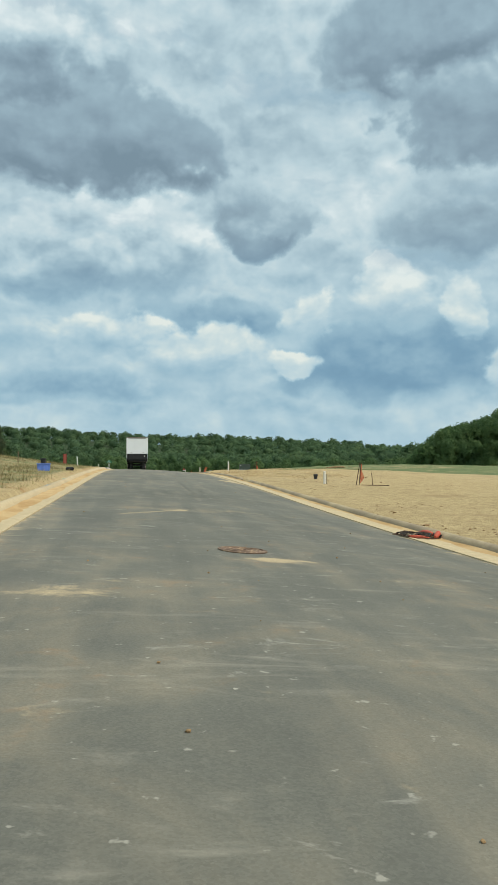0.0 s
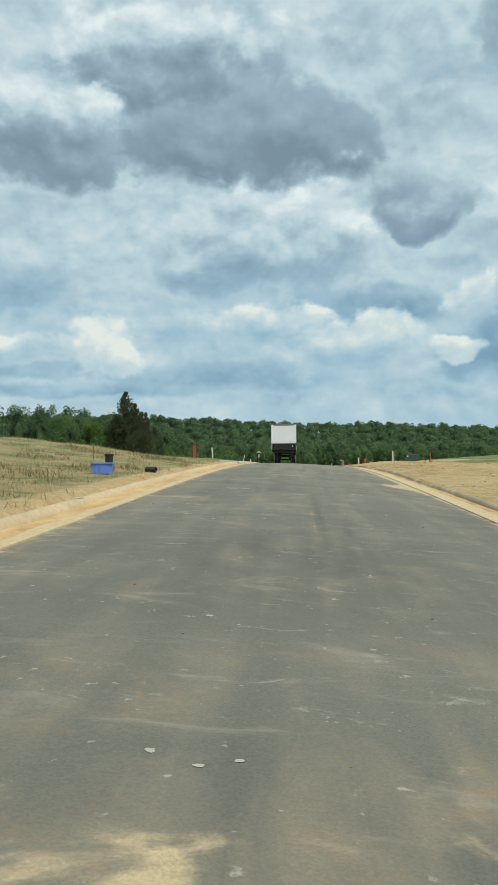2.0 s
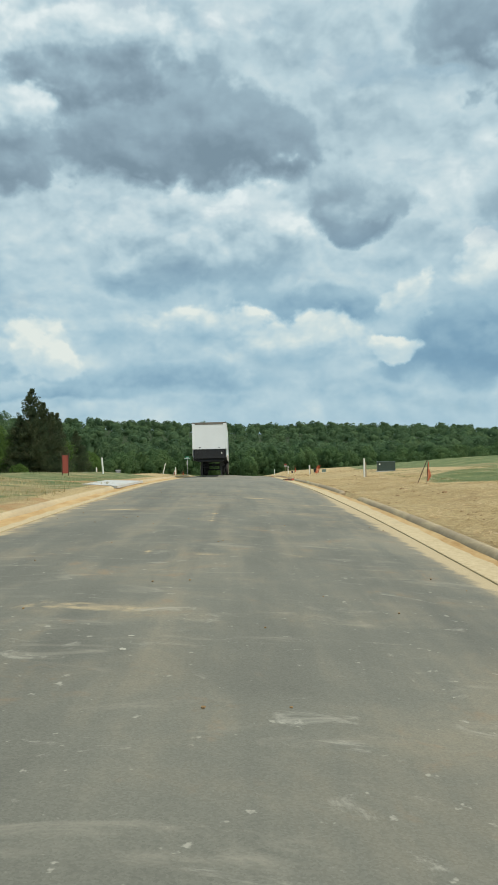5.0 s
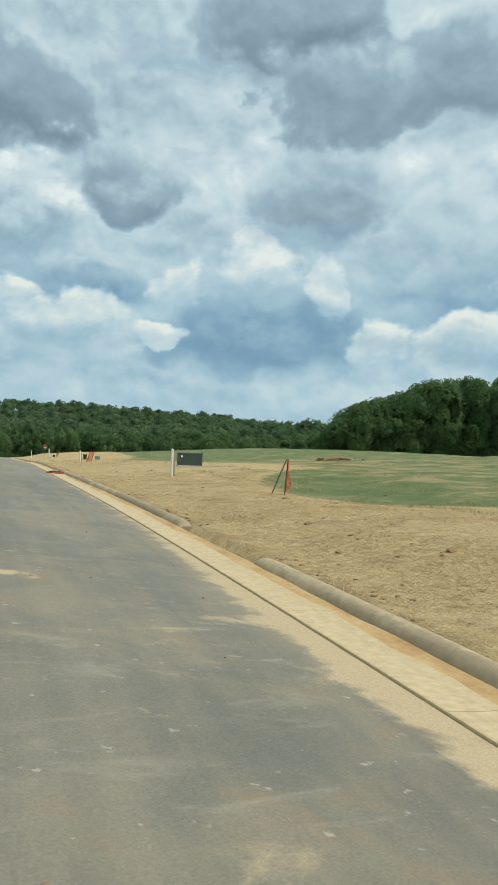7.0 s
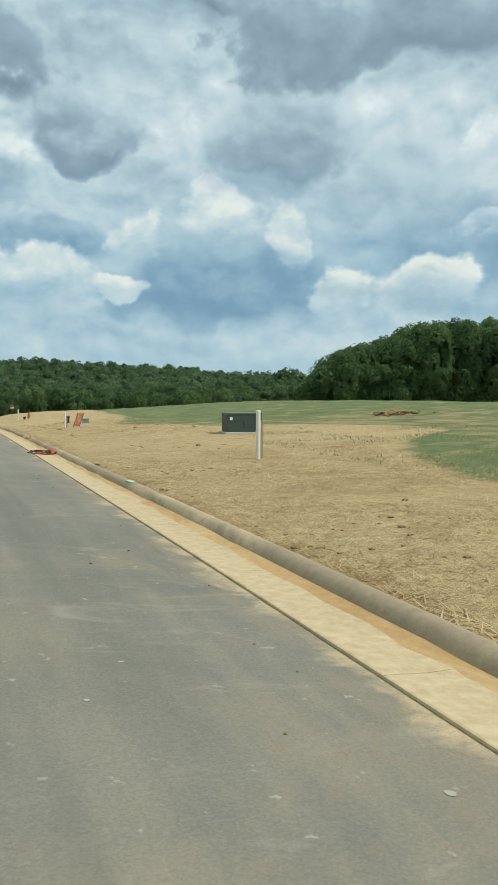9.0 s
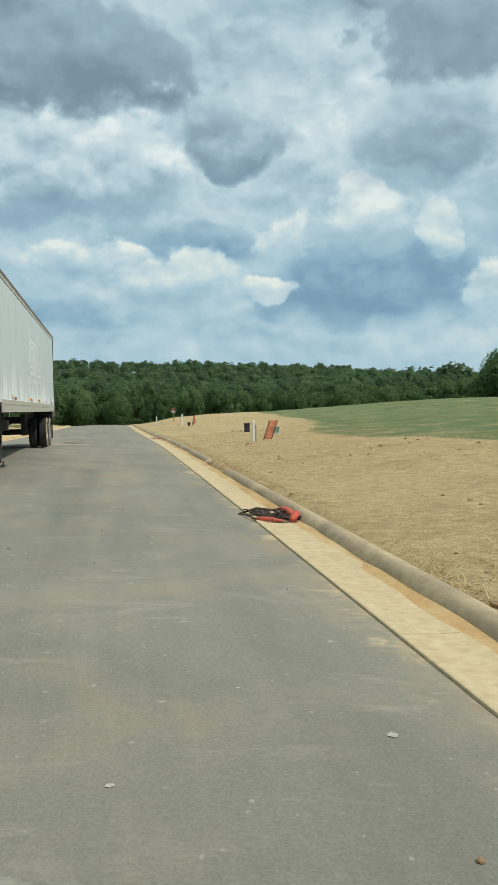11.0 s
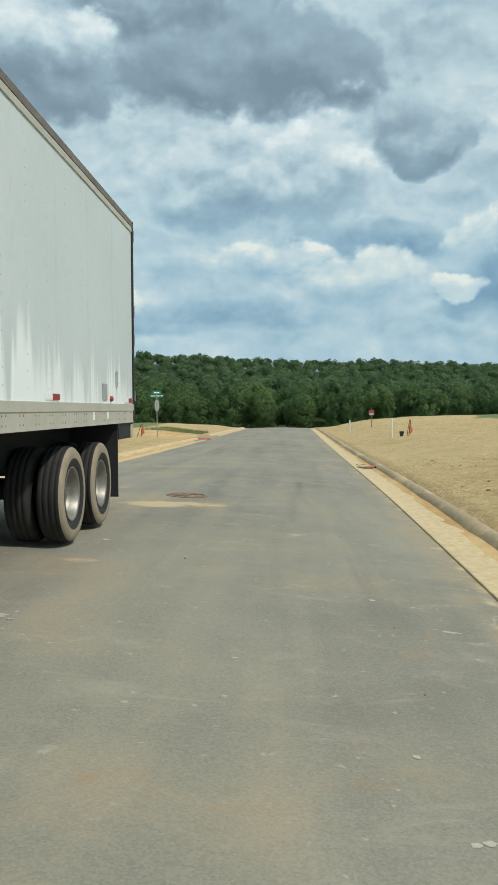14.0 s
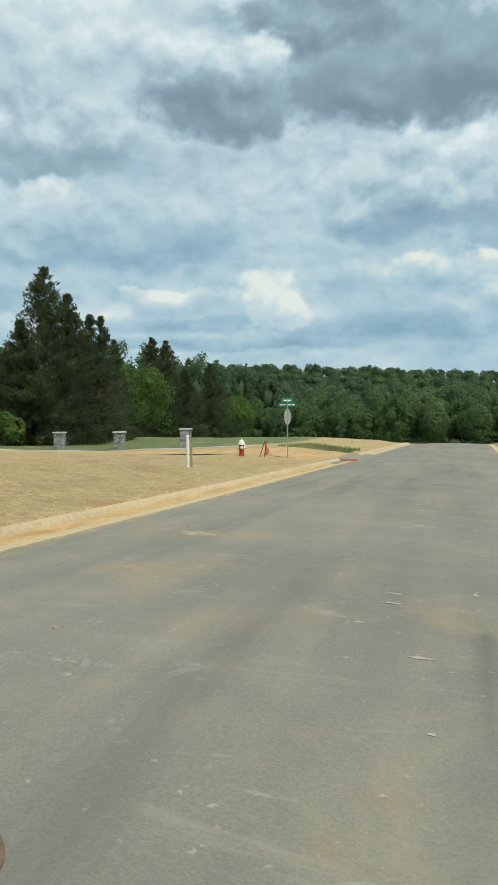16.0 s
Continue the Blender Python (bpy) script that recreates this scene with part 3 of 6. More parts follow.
def cover_of(x, y):
    """Grass, bare clay and dryness of the ground at a place."""
    xs = np.interp(y, (0, 48, 60, 66, 70, 74, 77, 80, 84, 87, 92, 96, 100, 105, 112, 122, 132, 150, 180, 230, 260),
                   (34, 30, 24, 16, 13.2, 12, 11.6, 10.6, 10.6, 11.4, 14, 18.5, 18, 12, 11, 11, 14, 17, 19, 30, 10))
    green = step(x - xs, -2.0, 3.0)
    bare = np.zeros_like(x)
    dry = 0.31 + 0.20 * step(x, 14, 19) * step(-x, -46, -34) * step(y, 72, 84) * step(-y, -124, -112) + 0.12 * step(x, 40, 60)
    leftside = x < 0
    lg = np.interp(y, (0, 60, 78, 95, 108, 150, 166, 176, 300), (0.95, 0.95, 0.75, 0.7, 0.35, 0.25, 0.35, 1.0, 1.0))
    ldry = np.interp(y, (0, 66, 80, 100, 160, 174, 190), (0.64, 0.60, 0.5, 0.42, 0.5, 0.30, 0.26))
    near = edge_left(y) - 0.7 - x
    lgreen = lg * step(near, 0.1, 1.6)
    green = np.where(leftside, lgreen, green)
    dry = np.where(leftside, ldry, dry)
    bare = np.where(leftside, 0.42 * np.exp(-((near - 0.4) / 0.9) ** 2) + 0.5 * np.exp(-((y - 76) / 6) ** 2 - ((near - 2.5) / 2.5) ** 2)
                    + 0.35 * np.exp(-((y - 163) / 4.0) ** 2), bare)
    bare = np.where(~leftside, 0.22 * np.exp(-((x - edge_right(y) - 1.0) / 0.8) ** 2) + 0.4 * hill(x, y, 52, 190, 8, 5, 1.0), bare)
    for gap in (47.3, 68.1, 105.7):         # soil washed out through the driveway gaps
        bare = bare + (~leftside) * 0.24 * np.exp(-((y - gap) / 2.0) ** 2 - ((x - edge_right(y) - 1.3) / 1.3) ** 2)
    bare = bare + (~leftside) * 0.22 * (hill(x, y, 7.4, 107, 2.2, 4.5, 1.0) + hill(x, y, 8.0, 62.5, 2.5, 3.0, 0.7))
    green = green - 0.9 * hill(x, y, -13, 211, 9, 3.0, 1.0)
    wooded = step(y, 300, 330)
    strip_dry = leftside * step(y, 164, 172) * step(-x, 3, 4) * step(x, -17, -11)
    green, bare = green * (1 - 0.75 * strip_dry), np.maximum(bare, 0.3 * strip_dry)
    # values past one mark the wood's floor, its shade put into the colour
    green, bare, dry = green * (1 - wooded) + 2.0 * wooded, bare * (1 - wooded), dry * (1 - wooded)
    return np.stack([green, bare, dry], axis=-1)


def build_ground():
    def spaced(near, far, fine, grow):
        out, p, d = [near], near, fine
        while p < far:
            p += d
            out.append(p)
            d *= grow
        return out
    rx = spaced(4.3, 2600, 0.30, 1.055)
    lx = [-v + 0.6 for v in spaced(4.0, 2600, 0.30, 1.055)][::-1]
    xs = np.array(lx + [-1.0, 1.5] + rx)
    ys = np.array([-300, -200, -120, -80, -50] + list(np.arange(-30, 170, 0.8)) + list(np.arange(170, 250, 1.2)) + list(np.arange(250, 340, 3.0)) + [360, 400, 460, 540, 620, 700, 800, 900, 1000, 1100, 1200, 1300, 1400, 1500, 1700, 2200, 3000])
    X, Y = np.meshgrid(xs, ys)
    Z = ground_z(X, np.clip(Y, -110, 3000))
    nx, ny = len(xs), len(ys)
    verts = np.stack([X, Y, Z], -1).reshape(-1, 3)
    i = np.arange((nx) * (ny)).reshape(ny, nx)
    faces = np.stack([i[:-1, :-1], i[:-1, 1:], i[1:, 1:], i[1:, :-1]], -1).reshape(-1, 4)
    ob = raw("ground", verts.tolist(), faces.tolist(), "straw and grass", smooth=True)
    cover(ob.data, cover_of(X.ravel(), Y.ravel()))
    tagged(ob, "straw-covered and grassy building land beside the road", "ground", kind="structure")


def build_road():
    ys = np.concatenate([np.arange(-40, 0, 1.0), np.arange(0, 134, 0.2), np.arange(134, 321, 1.0)])
    u = np.linspace(0, 1, 61)
    # patches of spilt sand: place, half width, half length, amount
    spills = ((0.0, 10.75, 0.42, 0.22, 0.9), (1.5, 9.6, 0.8, 0.25, 0.4), (-2.4, 8.1, 0.6, 0.3, 0.55), (-1.6, 8.7, 0.5, 0.2, 0.4), (0.15, 112.2, 0.3, 0.15, 0.7), (3.4, 44.3, 0.8, 1.6, 1.1), (-0.8, 46.9, 0.8, 0.4, 0.7), (1.4, 64.3, 0.6, 0.2, 0.5), (2.7, 61.8, 1.1, 1.2, 0.3),
              (-0.9, 18.8, 1.1, 0.5, 0.6), (0.9, 19.6, 1.4, 0.5, 0.45), (0.2, 50.7, 0.35, 0.15, 0.7), (1.5, 50.9, 0.25, 0.12, 0.7), (2.0, 58.4, 0.7, 0.3, 0.5), (-2.1, 58.6, 0.6, 0.4, 0.5), (0.05, 116.9, 0.7, 0.45, 0.95), (1.0, 117.3, 0.65, 0.35, 0.85), (-1.0, 119.5, 0.9, 0.5, 0.4), (-1.2, 126.9, 0.7, 0.5, 0.7), (-1.1, 123.9, 0.5, 0.4, 0.7))
    # drawn-out streaks: from, to, half width, amount; sand first, then rubber
    streaks = ((-2.04, 16.9, -0.63, 18.9, 0.10, 0.9), (-3.0, 33.85, -1.7, 33.4, 0.07, 0.6), (0.02, 32.1, 0.05, 27.0, 0.07, 0.55), (0.96, 64.35, 1.88, 63.9, 0.09, 0.9), (0.1, 55.5, 0.22, 60.7, 0.08, 0.45),
               (-0.7, 50.4, -0.5, 51.6, 0.06, 0.7), (1.71, 121.15, 2.13, 121.75, 0.05, 1.0), (1.47, 119.95, 1.75, 120.3, 0.06, 0.6), (0.12, 26.4, -0.05, 21.4, 0.09, 0.45))
    rubber = ((0.13, 36.0, 0.16, 26.0, 0.06, 0.8), (0.62, 30.0, 0.30, 25.0, 0.05, 0.8), (0.35, 61.0, 0.22, 55.0, 0.10, 0.55), (2.45, 122.5, 2.30, 116.0, 0.07, 0.5), (-1.9, 72.0, -1.7, 50.0, 0.3, 0.35), (1.6, 104.0, 1.5, 92.0, 0.22, 0.35))

    def along(x, y, x0, y0, x1, y1, w):
        dx, dy = x1 - x0, y1 - y0
        t = np.clip(((x - x0) * dx + (y - y0) * dy) / (dx * dx + dy * dy), 0, 1)
        return np.exp(-((x - x0 - t * dx) ** 2 + (y - y0 - t * dy) ** 2) / w ** 2) * (1 - 0.6 * t)
    Y, U = np.meshgrid(ys, u, indexing="ij")
    X = edge_left(Y) + U * WIDTH
    Z = road_z(X, Y) + np.random.RandomState(4).randn(*X.shape) * 0.0008
    sand = np.maximum(0.0, 1.0 - np.minimum(U, 1 - U) * 14) * 0.55
    fan = np.interp(Y, (30, 40, 44, 49, 52, 66, 70, 86, 96, 106, 110), (0, 0.3, 1, 0.7, 1, 0.9, 0.3, 0.1, 0.05, 0.15, 0.0))
    sand = sand + fan * 0.6 * np.exp(-((1 - U) * WIDTH / 0.42) ** 2)
    for a, b, w, l, k in spills:
        sand = sand + k * np.exp(-((X - a) / w) ** 2 - ((Y - b) / l) ** 2)
    for *line, k in streaks:
        sand = sand + k * along(X, Y, *line)
    sand = sand + 0.20 * np.exp(-((Y - 60) / 9) ** 2) + 0.22 * np.exp(-((Y - 5) / 8) ** 2)
    dark = sum(k * along(X, Y, *line) for *line, k in rubber)
    cols = np.stack([np.clip(dark, 0, 1), np.clip(sand, 0, 1), step(Y, 15, 118)], -1).reshape(-1, 3)
    i = np.arange(X.size).reshape(X.shape)
    faces = np.stack([i[:-1, :-1], i[:-1, 1:], i[1:, 1:], i[1:, :-1]], -1).reshape(-1, 4).tolist()
    ob = raw("road", np.stack([X, Y, Z], -1).reshape(-1, 3).tolist(), faces, "dusty asphalt", smooth=True)
    cover(ob.data, cols)
    tagged(ob, "new grey asphalt road dusted with yellow sand", "road", kind="structure")
    # the side street that opens on the left
    verts, faces = [], []
    xs = np.arange(0, 75, 1.5)
    for k, d in enumerate(xs):
        for j, s in enumerate(np.linspace(0, 1, 9)):
            flare = 4.0 * math.exp(-d / 2.2)
            y = 159.4 + (s - 0.5) * 2 * (3.5 + flare)
            x = edge_left(y) + 0.02 - d
            verts.append((x, y, float(land_z(min(x, -4.2), y) * min(1, d / 4) + road_z(x, y) * (1 - min(1, d / 4))) - 0.04 * min(1, d / 4) + 0.03 * min(1, d / 3)))
    for k in range(len(xs) - 1):
        for j in range(8):
            faces.append((k * 9 + j, k * 9 + j + 1, (k + 1) * 9 + j + 1, (k + 1) * 9 + j)[::-1])
    ob = raw("road_side_street", verts, faces, ("dusty asphalt", "washed sand"), smooth=True)
    cover(ob.data, np.array([(0.0, 0.55, 0.0) if v[0] < -9 else (0.0, 0.45, 1.0) for v in verts]))
    ob.data.polygons.foreach_set("material_index", [1 if verts[f[0]][0] < -5.6 else 0 for f in faces])
    tagged(ob, "sandy asphalt side street joining the road", "road", kind="structure")


# cross-section of the kerb: distance out from the asphalt, height over it
GUTTER = ((0.004, 0.020), (0.018, 0.024), (0.30, 0.004), (0.60, 0.006))
HUMP = ((0.60, -0.05), (0.60, 0.004), (0.622, 0.050), (0.655, 0.095), (0.70, 0.124), (0.75, 0.134), (0.81, 0.124), (0.85, 0.09), (0.855, -0.05))


TALL_HUMP = tuple((d, h * 1.22 if h > 0 else h) for d, h in HUMP)


def strip(profile, side, y0, y1, pieces=6, shrink=True, settle=0.0, taper=(False, False)):
    """A length of kerb or gutter along one edge of the road, closed at its ends, which may slope down to the ground."""
    bm = bmesh.new()
    rows = []
    stops = [(y0 + (y1 - y0) * k / pieces, 1.0) for k in range(pieces + 1)]
    nose = ((0.0, 0.30), (0.05, 0.62), (0.14, 0.86), (0.30, 0.97))
    if taper[0]:
        stops = [(y0 + d, f) for d, f in nose] + [q for q in stops if q[0] > y0 + 0.35]
    if taper[1]:
        stops = [q for q in stops if q[0] < y1 - 0.35] + [(y1 - d, f) for d, f in nose[::-1]]
    for y, tall in stops:
        e = edge_right(y) if side > 0 else edge_left(y)
        base = float(road_z(e, y)) + settle
        rows.append([bm.verts.new((e + side * d, y, base + (h * tall if h > 0 else h))) for d, h in profile])
    for a, b in zip(rows, rows[1:]):
        for i in range(len(profile) - 1):
            q = (a[i], a[i + 1], b[i + 1], b[i])
            bm.faces.new(q if side < 0 else q[::-1])
    if shrink:
        for row, turn in ((rows[0], side > 0), (rows[-1], side < 0)):
            cap = [bm.verts.new(v.co) for v in row]
            bm.faces.new(cap[::-1] if turn else cap)
    return bm


def build_kerbs():
    rng = random.Random(5)
    cuts = {1: ((45.6, 49.0), (65.9, 70.3), (103.9, 107.5)), -1: ((70.5, 79.0), (156.2, 164.5))}
    for side, nm, lab in ((1, "kerb_right", "rolled concrete kerb with driveway gaps, stained with sand"),
                          (-1, "kerb_left", "rolled concrete kerb buried in orange sand")):
        root = thing(nm, Matrix(), lab, "kerb", kind="structure")
        gut = thing("gutter_right" if side > 0 else "gutter_left", Matrix(), "flat concrete gutter beside the asphalt, covered with sand", "gutter", kind="structure")
        y = -12.0
        while y < 205:
            n = y + 3.0
            if not (side < 0 and 154 < y < 165):
                closed = [(0.004, -0.06)] + list(GUTTER) + [(0.60, -0.06)]
                part("gutter_slab", strip(closed, side, y + 0.004, min(n, 156.2 if side < 0 and y < 154 else n) - 0.004, 3), "gutter concrete", gut)
            y = n
        stops = [-12.0]
        for a, b in cuts[side]:
            stops += [a, b]
        stops.append(205.0)
        for a, b in zip(stops[::2], stops[1::2]):
            y = a
            while y < b - 0.05:
                n = min(y + 3.0, b)
                if b - n < 0.6:
                    n = b
                part("kerb_stone", strip(HUMP if side > 0 else TALL_HUMP, side, y + 0.0006, n - 0.0006, 4, settle=rng.uniform(-0.0015, 0.0015), taper=(y == a and y > 0, n == b)), "kerb concrete" if side > 0 else "sandy kerb concrete", root, smooth=True)
                y = n
        # sand piled along the kerb
        verts, faces = [], []
        ys = np.arange(-10, 153 if side < 0 else 200, 0.45)
        prof = (0.14, 0.28, 0.42, 0.56, 0.64) if side < 0 else (0.30, 0.42, 0.53, 0.61)
        for k, y in enumerate(ys):
            e = edge_right(y) if side > 0 else edge_left(y)
            amt = (0.75 + 0.6 * noise.noise((y * 0.23, 3.1 * side, 0.0)) + 0.4 * noise.noise((y * 0.9, 7.1, side))) * (1.0 if side < 0 else 0.6)
            amt = max(0.0, amt)
            for i, d in enumerate(prof):
                f = i / (len(prof) - 1)
                verts.append((e + side * d, y, float(road_z(e, y)) - 0.006 + amt * 0.07 * f ** 1.4 + 0.008 * noise.noise((y * 2.1, d * 9, 2.0))))
        m = len(prof)
        for k in range(len(ys) - 1):
            for i in range(m - 1):
                q = (k * m + i, k * m + i + 1, (k + 1) * m + i + 1, (k + 1) * m + i)
                faces.append(q if side < 0 else q[::-1])
        ob = raw("sand_drift", verts, faces, "washed sand", smooth=True)
        tagged(ob, "drift of orange sand washed along the kerb", "sand", kind="stuff")


build_ground()
build_road()
build_kerbs()


# ---- trees ----
def leaf_tris(points, normals, sizes, rng):
    """Three corners for each leaf clump, turned to its normal."""
    n = len(points)
    u = np.cross(normals, rng.randn(n, 3))
    u /= np.linalg.norm(u, axis=1)[:, None] + 1e-9
    w = np.cross(normals, u)
    s = sizes[:, None]
    k = rng.uniform(0.7, 1.3, (n, 3))
    return np.stack([points + u * k[:, :1] * s, points + (w * 0.87 - u * 0.5) * k[:, 1:2] * s, points - (w * 0.87 + u * 0.5) * k[:, 2:] * s], axis=1).reshape(-1, 3)


def leafy(name, co, tris, normals, mat, parent=None):
    """A mesh of triangles that shades softly by the given normals."""
    me = bpy.data.meshes.new(name)
    me.vertices.add(len(co))
    me.vertices.foreach_set("co", np.asarray(co, np.float32).ravel())
    me.loops.add(len(tris) * 3)
    me.loops.foreach_set("vertex_index", np.asarray(tris, np.int32).ravel())
    me.polygons.add(len(tris))
    me.polygons.foreach_set("loop_start", np.arange(len(tris), dtype=np.int32) * 3)
    me.update()
    me.attributes.new("custom_normal", "FLOAT_VECTOR", "POINT").data.foreach_set("vector", np.asarray(normals, np.float32).ravel())
    me.materials.append(MATS[mat])
    ob = new(name, me)
    if parent:
        ob.parent = parent
    return ob


_ICO = bmesh.new()
bmesh.ops.create_icosphere(_ICO, subdivisions=1, radius=1.0)
ICO_V = np.array([v.co[:] for v in _ICO.verts])
ICO_F = np.array([[v.index for v in f.verts] for f in _ICO.faces])
_ICO.free()


def crown_mesh(rng, base, height, radius, lobes, leaves, size, core=0.32):
    """Vertices of the leaf clumps of one crown standing at base, and of the shaded cores within it."""
    mid = np.array([0.0, 0.0, height * 0.54])
    axes = np.array([radius * 0.80, radius * 0.80, height * 0.40])
    d = rng.randn(lobes, 3)
    d /= np.linalg.norm(d, axis=1)[:, None]
    c = mid + d * axes * rng.uniform(0.62, 0.96, (lobes, 1))
    r = radius * rng.uniform(0.24, 0.46, lobes)
    c[:, 2] = np.minimum(c[:, 2], height - r)
    low = lobes // 5
    c[:low, 2] = height * rng.uniform(0.05, 0.25, low)
    pick = rng.choice(lobes, leaves, p=r ** 2 / (r ** 2).sum())
    d = rng.randn(leaves, 3)
    d[:, 2] = d[:, 2] * 0.9 + 0.3
    d /= np.linalg.norm(d, axis=1)[:, None]
    pts = c[pick] + d * (r[pick] * rng.uniform(0.72, 1.14, leaves))[:, None]
    q = (pts - mid) / axes
    m = np.linalg.norm(q, axis=1)
    q /= m[:, None]
    sunk = (m < 0.92) | (rng.uniform(0, 1, leaves) < 0.62)
    pts[sunk] = (mid + q * axes * rng.uniform(0.86, 1.08, (leaves, 1)))[sunk]
    pts[:, 2] = np.maximum(pts[:, 2], 0.25)
    out = q / axes
    out /= np.linalg.norm(out, axis=1)[:, None]
    soft = d * 0.62 + out * 0.50 + np.array([0.0, 0.0, 0.22]) + rng.randn(leaves, 3) * 0.10
    nor = soft + rng.randn(leaves, 3) * 0.30
    soft /= np.linalg.norm(soft, axis=1)[:, None]
    nor /= np.linalg.norm(nor, axis=1)[:, None]
    tips = leaf_tris(pts, nor, size * rng.uniform(0.55, 1.35, leaves), rng) + base
    cores = ICO_V * axes * core * rng.uniform(0.85, 1.1, (len(ICO_V), 1)) + mid + base
    co = np.concatenate([tips, cores])
    tris = np.concatenate([np.arange(leaves * 3).reshape(-1, 3), ICO_F + leaves * 3])
    return co, tris, np.concatenate([np.repeat(soft, 3, axis=0), ICO_V])


def build_woods(name, spots, mat, leaves, size, lobes, label, seed, core=0.32):
    rng = np.random.RandomState(seed)
    V, F, M, nv = [], [], [], 0
    for x, y, h, r in spots:
        base = np.array([x, y, float(land_z(x, y)) - 0.3])
        co, tris, nor = crown_mesh(rng, base, h, r, lobes, leaves, size, core)
        V.append(co)
        F.append(tris + nv)
        M.append(nor)
        nv += len(co)
    tagged(leafy(name, np.concatenate(V), np.concatenate(F), np.concatenate(M), mat), label, "woods", kind="stuff")


def wood_lines():
    rng = random.Random(11)
    near, back, far, right, fill = [], [], [], [], []
    for k in range(300):           # front row beyond the fields
        x = -190 + k * 1.5 + rng.uniform(-2, 2)
        y = 322 + 10 * math.sin(x * 0.02) + rng.uniform(-12, 12) - 45 * float(step(-x, 60, 190)) + 20 * float(step(x, 60, 200))
        near.append((x, y, rng.uniform(8.5, 13.5) * (1 - 0.18 * float(step(x, 40, 110))), rng.uniform(2.6, 4.8)))
    for k in range(250):           # taller trees behind
        x = -230 + k * 2.2 + rng.uniform(-2, 2)
        y = 362 + rng.uniform(-12, 12) + 30 * float(step(x, 60, 200)) - 45 * float(step(-x, 60, 190))
        back.append((x, y, rng.uniform(11.8, 16.0) * (1 - 0.22 * float(step(x, 20, 130))) + 3.0 * float(step(-x, -10, 90)) + 7.5 * float(step(-x, 60, 110)) + 7.5 * float(step(-x, 20, 84)), rng.uniform(3.4, 5.8)))
    for y0 in (1290, 1370, 1450):           # the wooded ridge behind them
        for k in range(135):
            x = -860 + k * 12.8 + rng.uniform(-6, 6)
            far.append((x, y0 + rng.uniform(-30, 30), rng.uniform(15, 21) * (1.25 if rng.random() < 0.06 else 1.0), rng.uniform(7, 10)))
    def skyline(x, y):             # the dark wood rises from the field's far corner
        d = math.hypot(x - 1.1, y - 55.5)
        rise = np.interp(math.degrees(math.atan2(x - 1.1, y - 55.5)), (23.5, 24.1, 25.2, 26.4, 28, 29.1, 30.7, 32.2, 40), (0.9, 1.5, 3.0, 3.6, 3.85, 4.4, 5.1, 5.25, 5.2))
        return 1.8 + d * math.tan(radians(float(rise))) - float(land_z(x, y))
    for k in range(84):
        f = k / 83
        x = 106 + 126 * f + rng.uniform(-2, 2)
        y = 293 - 33 * f + rng.uniform(-6, 9)
        right.append((x, y, skyline(x, y) * rng.uniform(0.88, 1.0), rng.uniform(5.0, 7.2)))
    for k in range(44):
        x = 119 + k * 3.1 + rng.uniform(-1.5, 1.5)
        y = 308 - 0.25 * (x - 119) + rng.uniform(0, 12)
        right.append((x, y, skyline(x, y) * rng.uniform(0.96, 1.03), rng.uniform(5.6, 7.4)))
    for row in range(11):           # the depth of the wood, up to the ridge
        y0 = 402 + row * 80
        for k in range(70):
            x = -0.62 * y0 + k * y0 * 0.0165 + rng.uniform(-4, 4)
            fill.append((x, y0 + rng.uniform(-30, 30), rng.uniform(12, 17), rng.uniform(6.5, 9.5) * (1 + 0.04 * row)))
    return near, back, far, right, fill


NEAR, BACK, FAR, RIGHT, FILL = wood_lines()
build_woods("woods", FILL, "far foliage", 350, 1.00, 16, "dense green broadleaf trees deep in the wood", 5, 0.75)
build_woods("woods", FAR, "far foliage", 600, 0.95, 18, "wooded rise of dense dark green broadleaf trees", 1, 0.75)
build_woods("woods", BACK, "far foliage", 1300, 0.40, 18, "dense tall dark green broadleaf trees", 2, 0.5)
build_woods("woods", NEAR, "wood foliage", 2300, 0.27, 20, "lighter green broadleaf trees along the edge of the fields", 3)
build_woods("woods", RIGHT, "wood foliage", 5000, 0.36, 26, "tall dark green wood on the rise beside the field", 4)


